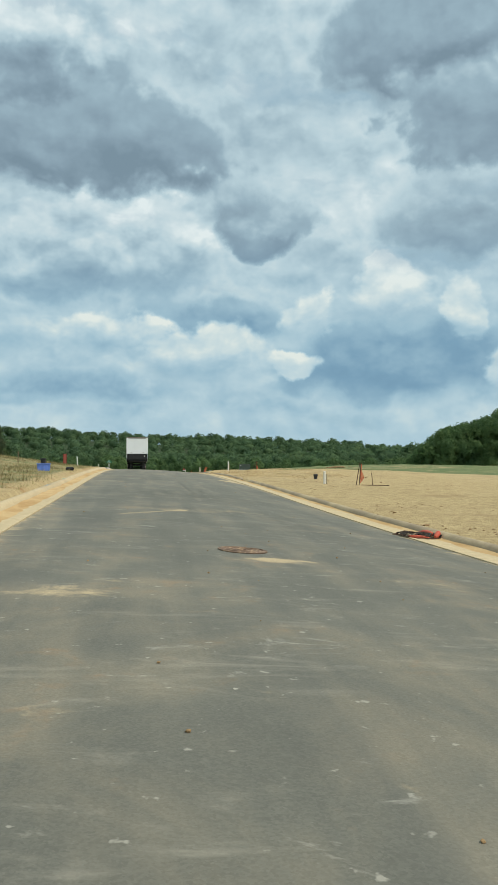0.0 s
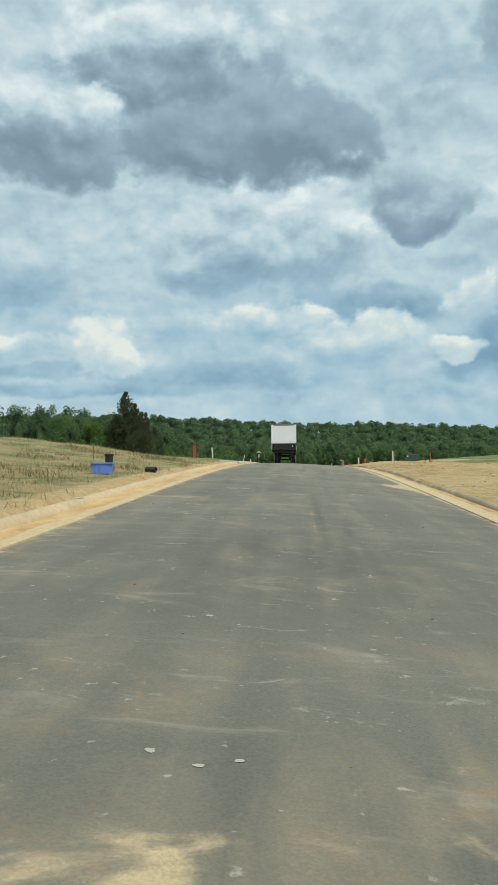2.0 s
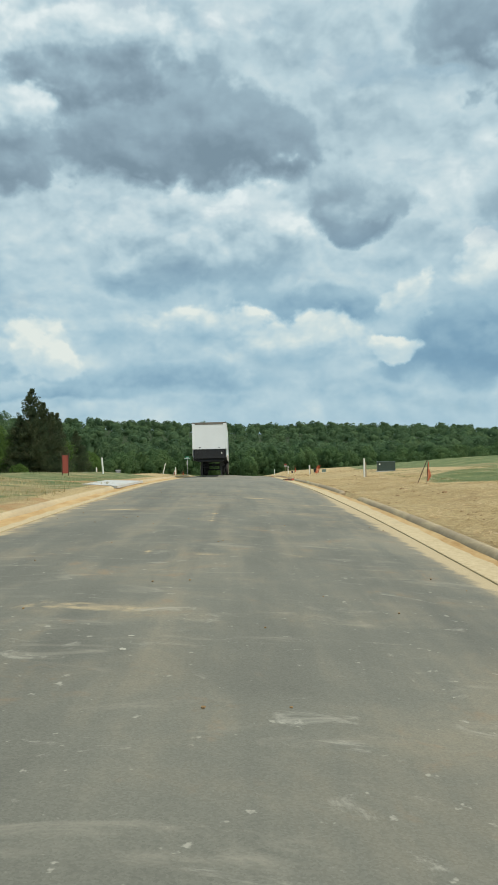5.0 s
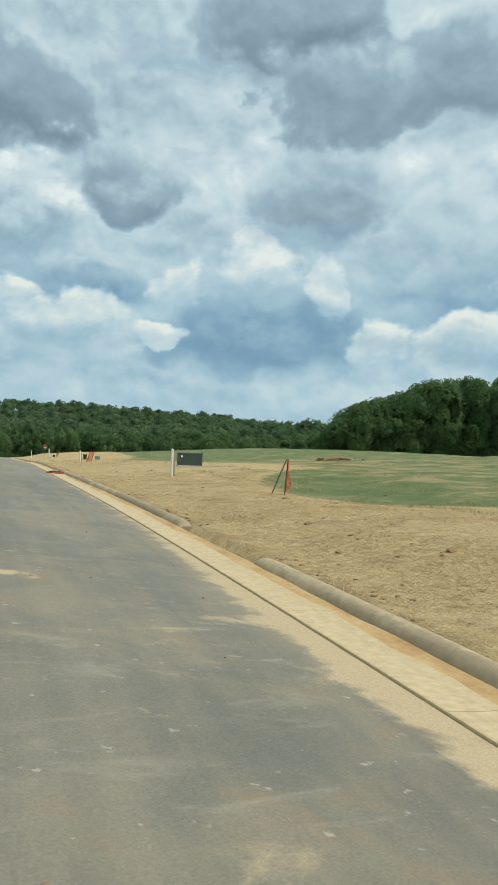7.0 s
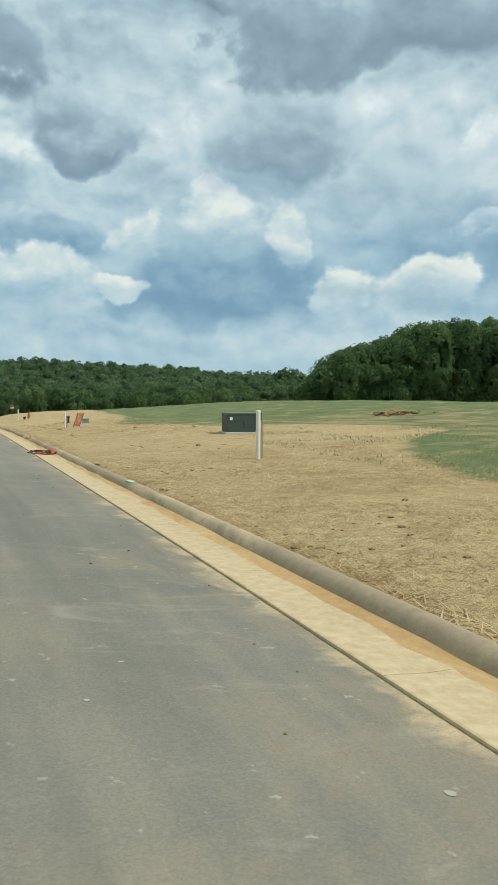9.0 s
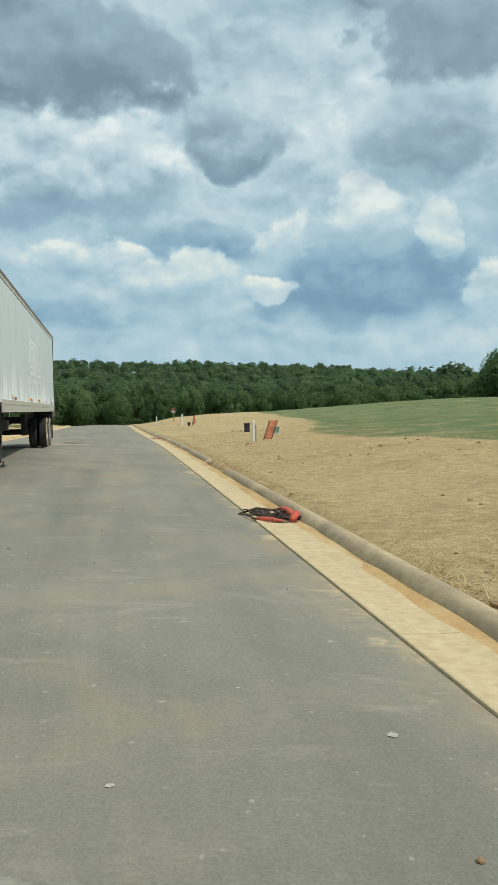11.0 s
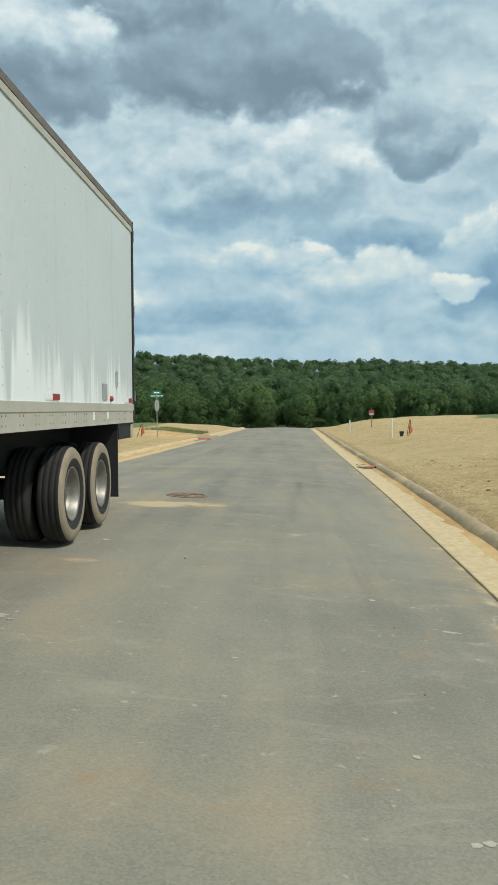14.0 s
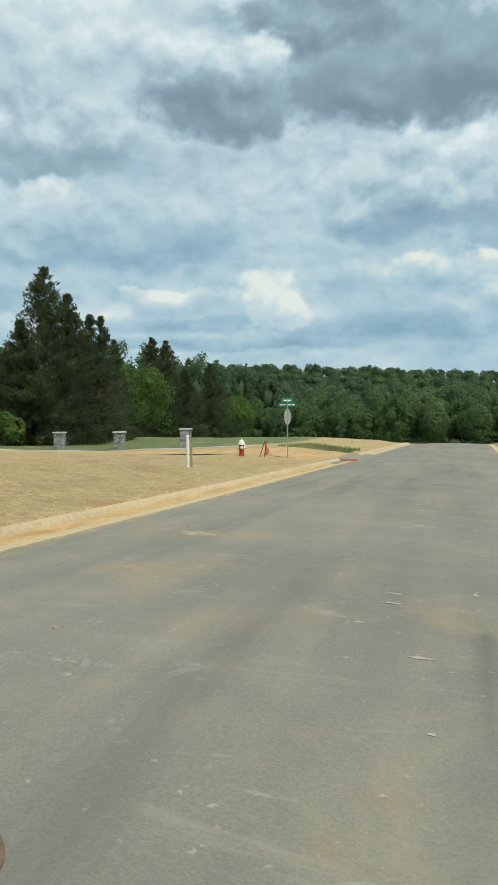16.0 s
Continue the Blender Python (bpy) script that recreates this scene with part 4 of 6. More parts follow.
def conifer(x, y, h, r, seed, label):
    rng = np.random.RandomState(seed)
    z = float(land_z(x, y)) - 0.15
    tree = thing("conifer", Matrix.Translation((x, y, z)), label, "tree", "conifers beside the stone pillars")
    bm = bmesh.new()
    tube(bm, [(0, 0, 0), (0.05, 0.02, h * 0.5), (0.0, 0.05, h * 0.97)], 0.2, 8, radii=[0.028 * h * 0.5, 0.10, 0.02])
    part("trunk", bm, "bark", tree)
    V = []
    limbs = bmesh.new()

    def sprays(root, tip, m, spread, length):
        t = rng.uniform(0.10, 1.0, m) ** 0.75
        way = tip - root
        far = np.linalg.norm(way)
        way = way / far
        p = root + (tip - root) * t[:, None]
        p[:, 2] -= 0.10 * far * t * t
        p += rng.randn(m, 3) * spread * (1.15 - 0.6 * t)[:, None]
        u = way + rng.randn(m, 3) * 0.50 + np.array([0, 0, 0.20])
        u /= np.linalg.norm(u, axis=1)[:, None]
        w = np.cross(u, rng.randn(m, 3) + np.array([0, 0, 1.2]))
        w /= np.linalg.norm(w, axis=1)[:, None]
        k = (length * rng.uniform(0.6, 1.4, m))[:, None]
        g = k * rng.uniform(0.20, 0.34, (m, 1))
        V.append(np.stack([p - u * k * 0.5, p + w * g, p + u * k, p - w * g], 1).reshape(-1, 3))

    whorls = int(h * 2.4)
    for k in range(int(h * 19)):
        f = min(0.97, max(0.03, (rng.randint(whorls) + 0.5 + rng.uniform(-0.35, 0.35)) / whorls))
        a = rng.uniform(0, 2 * math.pi)
        lean = 0.95 + 0.16 * math.sin(3 * a + seed) * math.sin(f * 7 + seed)
        reach = r * min(1.0, 0.72 + 2.4 * f) * (1 - f) ** 0.92 * rng.uniform(0.78, 1.14) * 1.15 * lean + 0.06
        d = np.array([math.cos(a), math.sin(a), 0.0])
        root = np.array([0, 0, f * h - 0.15 * reach])
        tip = d * reach + np.array([0, 0, f * h + reach * (0.10 + 0.62 * f)])
        if k % 3 == 0 and reach > 0.8:
            tube(limbs, [tuple(root), tuple(root + (tip - root) * 0.85)], 0.03, 4, caps=False, radii=[0.045, 0.012])
        sprays(root, tip, int(14 + reach * 27), 0.10 + 0.06 * reach, 0.19)
    for k in range(5):             # the leaders at the top
        a = rng.uniform(0, 2 * math.pi)
        o = np.array([math.cos(a), math.sin(a), 0]) * rng.uniform(0.03, 0.16) * r * (k > 0)
        top = h * (1.0 if k == 0 else 1.0 - 1.15 * math.hypot(o[0], o[1]) / r - rng.uniform(0.0, 0.05))
        sprays(o + np.array([0, 0, top - 2.0]), o * 1.1 + np.array([0, 0, top]), 110 if k == 0 else 40, 0.06, 0.13)
    tagged(part("limbs", limbs, "bark", tree), kind="stuff")
    v = np.concatenate(V)
    core, cf = [], []
    for k in range(7):
        f = k / 9
        rr = r * 0.36 * min(1.0, 0.72 + 2.4 * f) * (1 - f) ** 0.85
        core.append(ICO_V * np.array([rr, rr, h * 0.08]) * rng.uniform(0.8, 1.1, (len(ICO_V), 1)) + np.array([0, 0, (f + 0.07) * h]))
        cf += (ICO_F + len(v) + k * len(ICO_V)).tolist()
    raw("crown", np.concatenate([v] + core).tolist(), np.arange(len(v)).reshape(-1, 4).tolist() + cf, "conifer foliage", tree)
    return tree


def broadleaf(x, y, h, r, seed, mat, label, leaves=9000, size=0.17, lobes=24):
    rng = np.random.RandomState(seed)
    z = float(land_z(x, y)) - 0.15
    tree = thing("broadleaf_tree", Matrix.Translation((x, y, z)), label, "tree")
    bm = bmesh.new()
    tube(bm, [(0, 0, 0), (0.1, 0.05, h * 0.35), (0.05, 0.1, h * 0.75)], 0.2, 8, radii=[0.22, 0.15, 0.05])
    for k in range(5):
        a = k * 1.3 + seed
        tube(bm, [(0.1, 0.05, h * (0.25 + 0.08 * k)), (math.cos(a) * r * 0.6, math.sin(a) * r * 0.6, h * (0.45 + 0.08 * k))], 0.06, 6, radii=[0.08, 0.03])
    part("trunk", bm, "bark", tree)
    leafy("crown", *crown_mesh(rng, np.zeros(3), h, r, lobes, leaves, size), mat, tree)


TALL = "tall dense dark green cedar with drooping branches and brownish twigs"
for i, (x, y, h, r) in enumerate(((-35.6, 183.4, 16.8, 5.9), (-34.0, 184.8, 14.4, 5.4), (-33.0, 187.5, 12.6, 3.3), (-32.3, 188.4, 12.5, 3.1), (-32.5, 192.0, 10.4, 2.6), (-37.6, 182.5, 11.8, 4.2),
                                  (-46.2, 236, 17.6, 5.4), (-44.6, 238, 17.2, 4.6), (-42.6, 241, 12.8, 5.0), (-41.0, 250, 14.6, 5.8))):
    conifer(x, y, h, r, 30 + i, TALL if i < 3 else "slimmer dark green cedar standing in the row")
broadleaf(-38.8, 212, 10.8, 5.2, 3, "bright foliage", "round bright green broadleaf tree between the cedars")
broadleaf(-40.0, 262, 10.5, 4.2, 4, "bright foliage", "bright green broadleaf tree at the end of the cedar row")
broadleaf(-42.2, 183, 10.6, 4.2, 5, "bright foliage", "leafy bright green broadleaf tree beside the tall cedar")
broadleaf(-36.9, 178.5, 3.2, 2.0, 6, "bright foliage", "low bright green bush at the foot of the cedars", 1800, 0.16, 9)
broadleaf(-50.0, 186, 12.0, 5.0, 7, "wood foliage", "dense green broadleaf tree behind the tall cedar")


# ---- grass and straw ----
def blades(name, spots, length, width, mat, label, lean, seed):
    rng = np.random.RandomState(seed)
    n = len(spots)
    z = land_z(spots[:, 0], spots[:, 1])
    base = np.column_stack([spots, z - 0.01])
    a = rng.uniform(0, 2 * np.pi, n)
    d = np.column_stack([np.cos(a), np.sin(a), np.zeros(n)])
    side = np.column_stack([-np.sin(a), np.cos(a), np.zeros(n)])
    L = (length * rng.uniform(0.5, 1.3, n))[:, None]
    up = rng.uniform(1 - lean, 1.0, n)[:, None] if lean < 0.9 else rng.uniform(0.03, 0.28, n)[:, None]
    tip = base + L * (d * np.sqrt(1 - np.clip(up, 0, 1) ** 2) + np.array([0, 0, 1.0]) * up)
    w = (width * rng.uniform(0.6, 1.3, n))[:, None]
    V = np.stack([base - side * w, base + side * w, tip + side * w * 0.4, tip - side * w * 0.4], axis=1).reshape(-1, 3)
    ob = raw(name, V.tolist(), np.arange(n * 4).reshape(-1, 4).tolist(), mat)
    tagged(ob, label, "grass" if "grass" in name else "straw", kind="stuff")


def scatter(n, x0, x1, y0, y1, seed, clump=0.0):
    rng = np.random.RandomState(seed)
    p = np.column_stack([rng.uniform(x0, x1, n), rng.uniform(y0, y1, n)])
    keep = np.array([noise.noise((a * 0.35, b * 0.35, seed)) + 0.5 * noise.noise((a * 1.3, b * 1.3, 5.0)) > clump for a, b in p])
    return p[keep]


blades("dry_grass", scatter(34000, -17, -4.6, 8, 74, 1, -0.1), 0.13, 0.008, "dry grass", "dry tan uncut grass on the verge", 0.8, 1)
blades("dry_grass", scatter(30000, -12, -4.7, 10, 60, 7, 0.22), 0.19, 0.010, "brown grass", "clumps of darker brown grass on the verge", 0.7, 7)
blades("green_grass", scatter(22000, -19, -5.2, 12, 100, 2, 0.16), 0.12, 0.008, "green grass", "green tufts in the dry verge", 0.75, 2)
blades("straw_mulch", scatter(60000, 4.9, 13, 52, 92, 3, -0.25), 0.20, 0.008, "straw", "loose yellow straw mulch spread over seeded soil", 0.95, 3)
blades("straw_mulch", scatter(30000, 4.9, 15, 100, 132, 4, -0.25), 0.20, 0.008, "straw", "loose yellow straw mulch spread over seeded soil", 0.95, 4)
blades("straw_mulch", scatter(16000, -14, -4.6, 118, 150, 5, -0.3), 0.20, 0.008, "straw", "loose yellow straw mulch beside the street corner", 0.95, 5)
blades("green_grass", scatter(9000, -9.5, -4.6, 165.5, 170.5, 9, -0.1), 0.22, 0.012, "green grass", "green weeds on the corner of the side street", 0.6, 9)
blades("green_grass", scatter(30000, 10.5, 21, 66, 98, 6, 0.05), 0.08, 0.008, "green grass", "young green grass sprouting through straw", 0.7, 6)


def clods():
    rng = np.random.RandomState(8)
    V, F, nv = [], [], 0
    for k in range(2200):
        x, y = 5.0 + 10 * rng.uniform(0, 1) ** 1.4, rng.uniform(12, 132)
        if noise.noise((x * 0.5, y * 0.3, 4.0)) < 0.05 + 0.12 * (k > 700):
            continue
        s = rng.uniform(0.012, 0.03) if k % 12 else rng.uniform(0.03, 0.07)
        v = ICO_V * np.array([s * 1.5, s * 1.3, s * 0.7]) * rng.uniform(0.7, 1.25, (len(ICO_V), 1)) + np.array([x, y, float(land_z(x, y)) + s * 0.2])
        V.append(v)
        F += (ICO_F + nv).tolist()
        nv += len(v)
    ob = raw("clods", np.concatenate(V).tolist(), F, "clay clod")
    tagged(ob, "brown clods of soil lying in the straw", "soil", kind="stuff")


clods()

# ---- the parked trailer ----
TL, TW = 16.0, 2.59
AXLES = (12.93, 14.22)


def wheel(parent, x, y, z, outer):
    """A tyre on its rim; the axle runs along x. outer: the side (+1, -1) on which the dished rim shows, 0 for an inner tyre."""
    s = outer or 1
    prof = [(0.29, -0.105), (0.33, -0.125), (0.38, -0.134), (0.43, -0.137), (0.475, -0.128), (0.50, -0.105), (0.508, -0.07), (0.494, -0.062), (0.508, -0.055), (0.508, -0.008),
            (0.494, 0.0), (0.508, 0.008), (0.508, 0.055), (0.494, 0.062), (0.508, 0.07), (0.50, 0.105), (0.475, 0.128), (0.43, 0.137), (0.38, 0.134), (0.33, 0.125), (0.29, 0.105)]
    bm = bmesh.new()
    turned(bm, [(r, h * s) for r, h in prof], 40, "x", (x, y, z))
    for f in bm.faces:
        c = f.calc_center_median()
        rr = math.hypot(c.y - y, c.z - z)
        if 0.385 < rr < 0.492 and (c.x - x) * s > 0.10 and outer:
            f.material_index = 1
    bmesh.ops.recalc_face_normals(bm, faces=bm.faces)
    w = part("wheel", bm, ("tyre rubber", "dusty sidewall"), parent, "dusty black dual tyre", smooth=True)
    if outer:
        bm = bmesh.new()
        turned(bm, [(0.292, 0.112 * s), (0.285, 0.118 * s), (0.272, 0.10 * s), (0.255, 0.02 * s), (0.225, -0.06 * s), (0.12, -0.075 * s), (0.115, -0.02 * s), (0.085, 0.03 * s), (0.0, 0.035 * s)],
               36, "x", (x, y, z))
        bmesh.ops.recalc_face_normals(bm, faces=bm.faces)
        part("rim", bm, "polished rim", w, "polished dished wheel rim", smooth=True)
        bm = bmesh.new()
        for k in range(10):
            a = 2 * math.pi * k / 10
            turned(bm, [(0.016, -0.07 * s), (0.016, -0.03 * s), (0.0, -0.03 * s)], 6, "x", (x, y + 0.165 * math.cos(a), z + 0.165 * math.sin(a)))
        tagged(part("wheel_nuts", bm, "galvanised steel", w), kind="stuff")
    else:
        bm = bmesh.new()
        turned(bm, [(0.292, -0.11), (0.26, -0.05), (0.10, -0.02), (0.10, 0.02), (0.26, 0.05), (0.292, 0.11)], 24, "x", (x, y, z))
        part("rim", bm, "dark steel", w)
    return w


def ribbon(bm, pts, width, x, thick=0.003):
    """A flat stroke on the trailer's side (the plane x = const), through points (y, z)."""
    pts = [Vector((p[0], p[1])) for p in pts]
    L, R = [], []
    for i, p in enumerate(pts):
        d = (pts[min(i + 1, len(pts) - 1)] - pts[max(i - 1, 0)]).normalized()
        nrm = Vector((-d.y, d.x)) * width / 2
        L.append(bm.verts.new((x + thick, *(p + nrm))))
        R.append(bm.verts.new((x + thick, *(p - nrm))))
    for i in range(len(pts) - 1):
        bm.faces.new((L[i], R[i], R[i + 1], L[i + 1]))


def arc(cy, cz, r, a0, a1, n=10, sy=1.0):
    return [(cy + sy * r * math.cos(radians(a0 + (a1 - a0) * k / n)), cz + r * math.sin(radians(a0 + (a1 - a0) * k / n))) for k in range(n + 1)]


def build_trailer():
    zf, zr = float(road_z(-1.3, 100)), float(road_z(-1.3, 114))
    tilt, z0 = -0.0165, 0.22
    m = Matrix.Translation((0, 100.0, z0)) @ Euler((tilt, 0, 0)).to_matrix().to_4x4()
    t = thing("semi_trailer", m, "long white box semi-trailer parked alone on the road, streaked and riveted", "trailer")
    lo, sill, roof = 1.28, 1.54, 4.14
    bm = boxes(((-0.03, 0.06, sill), (0.0, TL - 0.05, roof - 0.15)))
    part("side_panel", bm, "white aluminium", t, "faded white riveted aluminium side panel")
    part("side_panel", boxes(((-TW, 0.06, sill), (-TW + 0.03, TL - 0.05, roof - 0.15))), "white aluminium", t)
    part("front_wall", boxes(((-TW + 0.002, -0.02, 2.10), (-0.002, 0.06, roof - 0.09), 0.02)), "front wall paint", t, "white front wall of the trailer")
    part("corner_post", boxes(((-0.11, -0.035, 2.10), (0.012, 0.11, roof - 0.08), 0.03)), "front wall paint", t)
    part("corner_post", boxes(((-TW - 0.012, -0.035, 2.10), (-TW + 0.11, 0.11, roof - 0.08), 0.03)), "front wall paint", t)
    part("roof", boxes(((-TW + 0.01, 0.0, roof - 0.06), (-0.01, TL - 0.02, roof), 0.02)), "weathered top rail", t)
    part("front_top_rail", boxes(((-TW + 0.22, -0.045, roof - 0.17), (-0.22, 0.0, roof - 0.03), 0.01)), "weathered top rail", t, "dark weathered top rail of the front wall")
    for x0, x1 in ((-0.02, 0.014), (-TW - 0.014, -TW + 0.02)):
        part("side_header", boxes(((x0, 0.02, roof - 0.155), (x1, TL, roof - 0.085), 0.006)), "dull rail", t)
        part("top_rail", boxes(((x0, 0.02, roof - 0.080), (x1 + 0.004, TL, roof - 0.0), 0.006)), "weathered top rail", t,
             "brownish weathered top rail")
        part("bottom_rail", boxes(((x0, 0.95, lo), (x1, TL - 0.02, lo + 0.02)), ((x0, 0.95, lo + 0.02), (x1 - 0.004, TL - 0.02, lo + 0.165)), ((x0, 0.95, lo + 0.165), (x1 + 0.004, TL - 0.02, sill), 0.004)),
             "dull rail", t, "dull beige riveted bottom rail")
    part("side_panel_low", boxes(((-0.03, 0.06, 2.0), (-0.002, 1.0, 2.12)), ((-0.03, 0.1, lo + 0.2), (-0.004, 0.97, 2.02))), "front wall paint", t)
    part("nose_apron", boxes(((-TW + 0.10, 0.02, lo + 0.12), (-0.10, 0.10, 2.10), 0.01), ((-TW + 0.28, -0.015, lo + 0.5), (-TW + 0.36, 0.02, 2.08)), ((-0.95, -0.015, lo + 0.5), (-0.87, 0.02, 2.08)),
                              ((-TW + 0.95, -0.015, lo + 0.5), (-TW + 1.03, 0.02, 2.08)), ((-0.36, -0.015, lo + 0.5), (-0.28, 0.02, 2.08))), "dark steel", t, "black steel apron under the front wall")
    part("floor_frame", boxes(*[((-TW + 0.03, 0.4 + 0.6 * k, lo + 0.0), (-0.03, 0.46 + 0.6 * k, lo + 0.13)) for k in range(26)], ((-TW + 0.03, 0.1, lo + 0.13), (-0.03, TL - 0.1, lo + 0.17))), "dark steel", t)
    part("nose_plate", boxes(((-TW + 0.3, 0.12, lo - 0.10), (-0.3, 2.6, lo + 0.0), 0.02)), "dark steel", t)
    part("glad_hand", boxes(((-0.42, -0.05, 1.74), (-0.34, 0.0, 1.86), 0.01)), "white plastic", t)
    part("marker_lamp", boxes(((-0.62, -0.045, 2.20), (-0.52, -0.02, 2.26), 0.01)), "black plastic", t)
    part("marker_lamp", boxes(((-TW + 0.5, -0.045, 2.20), (-TW + 0.62, -0.02, 2.26), 0.01)), "black plastic", t)
    # rivets: upright seams on the side, pairs along the rail
    bm = bmesh.new()
    def dot(x, y, z, r=0.011):
        vs = [bm.verts.new((x + (0.004 if k == 0 else 0.0), y + (0 if k == 0 else r * math.cos(k * 1.2566)), z + (0 if k == 0 else r * math.sin(k * 1.2566)))) for k in range(6)]
        for k in range(1, 6):
            bm.faces.new((vs[0], vs[k], vs[k % 5 + 1]))
    y = 0.4
    while y < TL - 0.3:
        for k in range(17):
            dot(0.001, y, sill + 0.12 + k * 0.145, 0.0085)
        y += 0.61
    tagged(part("side_rivets", bm, "dull rail", t), "rows of small dull rivets", kind="stuff")
    bm = bmesh.new()
    y = 1.1
    while y < TL - 0.2:
        for dy in (-0.045, 0.045):
            for z in (lo + 0.055, lo + 0.135):
                dot(0.0105, y + dy, z, 0.012)
        y += 0.42
    ob = part("rivets", bm, "weathered top rail", t)
    tagged(ob, "rows of small dark rivets", kind="stuff")
    # panel joints
    for k in range(1, 13):
        part("panel_joint", boxes(((0.0, 1.22 * k + 0.05, sill + 0.005), (0.0025, 1.22 * k + 0.085, roof - 0.21))), "white aluminium", t)
    # ghost of the removed lettering: outlines of pale strokes
    bm = bmesh.new()
    x = 0.0012
    st = 0.070
    for n_stroke, pts in enumerate((
        [(7.05, 2.84), (7.06, 3.61), (6.85, 3.60), (6.85, 2.62)] + arc(7.22, 2.68, 0.36, 190, 265) + [(7.52, 2.33)] + arc(7.60, 2.58, 0.25, 275, 395) + [(7.62, 2.86), (7.47, 2.94)] + arc(7.53, 3.01, 0.07, 200, 60) + [(7.68, 3.08)],
        [(7.68, 3.08), (7.88, 3.11), (7.89, 3.24), (7.62, 3.29)] + arc(7.47, 3.03, 0.26, 80, 215) + [(7.46, 2.72), (7.60, 2.65)] + arc(7.56, 2.58, 0.06, 30, -90) + [(7.24, 2.52)] + arc(7.20, 2.66, 0.15, 265, 180) + [(7.05, 2.84)],
        [(8.01, 2.32), (8.01, 3.08)] + arc(8.25, 3.06, 0.22, 170, 40) + [(8.45, 3.16)] + arc(8.66, 3.06, 0.22, 140, 10) + [(8.89, 2.27), (8.69, 2.28), (8.69, 3.0)] + arc(8.615, 3.0, 0.07, 10, 170) + [(8.54, 2.29), (8.36, 2.30), (8.36, 3.0)]
        + arc(8.285, 3.0, 0.07, 10, 170) + [(8.21, 2.31), (8.01, 2.32)],
        [(9.25, 2.75), (9.23, 3.56), (9.48, 3.58), (9.47, 2.64), (9.58, 2.54), (9.96, 2.52), (9.93, 2.34), (9.52, 2.33)] + arc(9.50, 2.60, 0.25, 265, 180) + [(9.25, 2.75)],
        arc(9.72, 3.46, 0.08, 0, 360, 14))):
        pts = [(a - 0.05, 2.3 + (b - 2.3) * 0.955) for a, b in pts]
        ribbon(bm, pts, st, x + 0.0001 * n_stroke, 0.0006)
    part("pale_emblem", bm, "clean white paint", t, "pale ghost outlines of a removed emblem")
    for word, yy, wid in (("GENERAL", 6.22, 1.30), ("FREIGHT", 7.66, 1.36), ("DIVISION", 9.12, 1.05)):
        cu = bpy.data.curves.new("lettering", "FONT")
        cu.body, cu.size, cu.extrude, cu.offset = word, 0.205, 0.0003, 0.006
        tmp = bpy.data.objects.new("lettering_curve", cu)
        me = bpy.data.meshes.new_from_object(tmp)
        bpy.data.objects.remove(tmp)
        span = max(v.co.x for v in me.vertices)
        for v in me.vertices:
            v.co = Vector((0.0034 + v.co.z, yy - 0.10 + v.co.x / span * wid, 2.07 + v.co.y * 0.86))
        me.materials.append(MATS["faded white paint"])
        ob = new("lettering", me)
        ob.parent = t
        tagged(ob, "pale ghost lettering on the trailer side")
    # lamps and tape along the side
    for y, amber in ((2.75, True), (6.63, True), (9.05, True), (11.85, False), (15.4, False)):
        part("reflector_tape", boxes(((0.002, y, sill + 0.02), (0.010, y + 0.22, sill + 0.08)),), "sign white", t)
        part("reflector_tape", boxes(((0.002, y + 0.22, sill + 0.02), (0.011, y + 0.62 if amber else y + 0.46, sill + 0.08)),), "red lens", t, "red reflective tape")
        if amber:
            bm = bmesh.new()
            turned(bm, [(0.032, 0.0), (0.032, 0.02), (0.024, 0.03), (0.0, 0.034)], 14, "x", (0.004, y - 0.10, sill + 0.075))
            part("side_lamp", bm, "amber lens", t, "round amber side marker lamp", smooth=True)
    bm = bmesh.new()
    turned(bm, [(0.036, 0.0), (0.036, 0.02), (0.026, 0.03), (0.0, 0.034)], 14, "x", (0.004, 14.55, sill + 0.06))
    part("side_lamp", bm, "red lens", t, "round red side marker lamp", smooth=True)
    for y, z, w, h in ((14.12, sill + 0.04, 0.22, 0.20), (14.85, sill + 0.22, 0.10, 0.20), (14.3, lo + 0.07, 0.10, 0.09), (13.6, lo + 0.06, 0.1, 0.1)):
        part("placard", boxes(((0.004, y, z), (0.012, y + w, z + h), 0.002)), "sign back" if z > sill else "sign white", t, "small metal placard holder")
    # rear frame, doors, hinges
    part("rear_frame", boxes(((-0.06, TL - 0.06, lo), (0.02, TL + 0.02, roof + 0.0), 0.008), ((-TW - 0.02, TL - 0.06, lo), (-TW + 0.06, TL + 0.02, roof), 0.008),
                              ((-TW, TL - 0.06, roof - 0.16), (0, TL + 0.015, roof - 0.004), 0.008), ((-TW, TL - 0.08, lo - 0.02), (0, TL + 0.03, lo + 0.16), 0.008)), "black rubber", t, "black edged rear door frame")
    for k in (0, 1):
        part("rear_door", boxes(((-TW + 0.06 + k * 1.235, TL - 0.01, lo + 0.17), (-TW + 1.285 + k * 1.235, TL + 0.03, roof - 0.17), 0.006)), "white aluminium", t)
        for x in (-TW + 0.35 + k * 1.25, -TW + 0.95 + k * 1.25):
            bm = bmesh.new()
            tube(bm, [(x, TL + 0.05, lo + 0.05), (x, TL + 0.05, roof - 0.1)], 0.018, 8)
            part("lock_rod", bm, "galvanised steel", t)
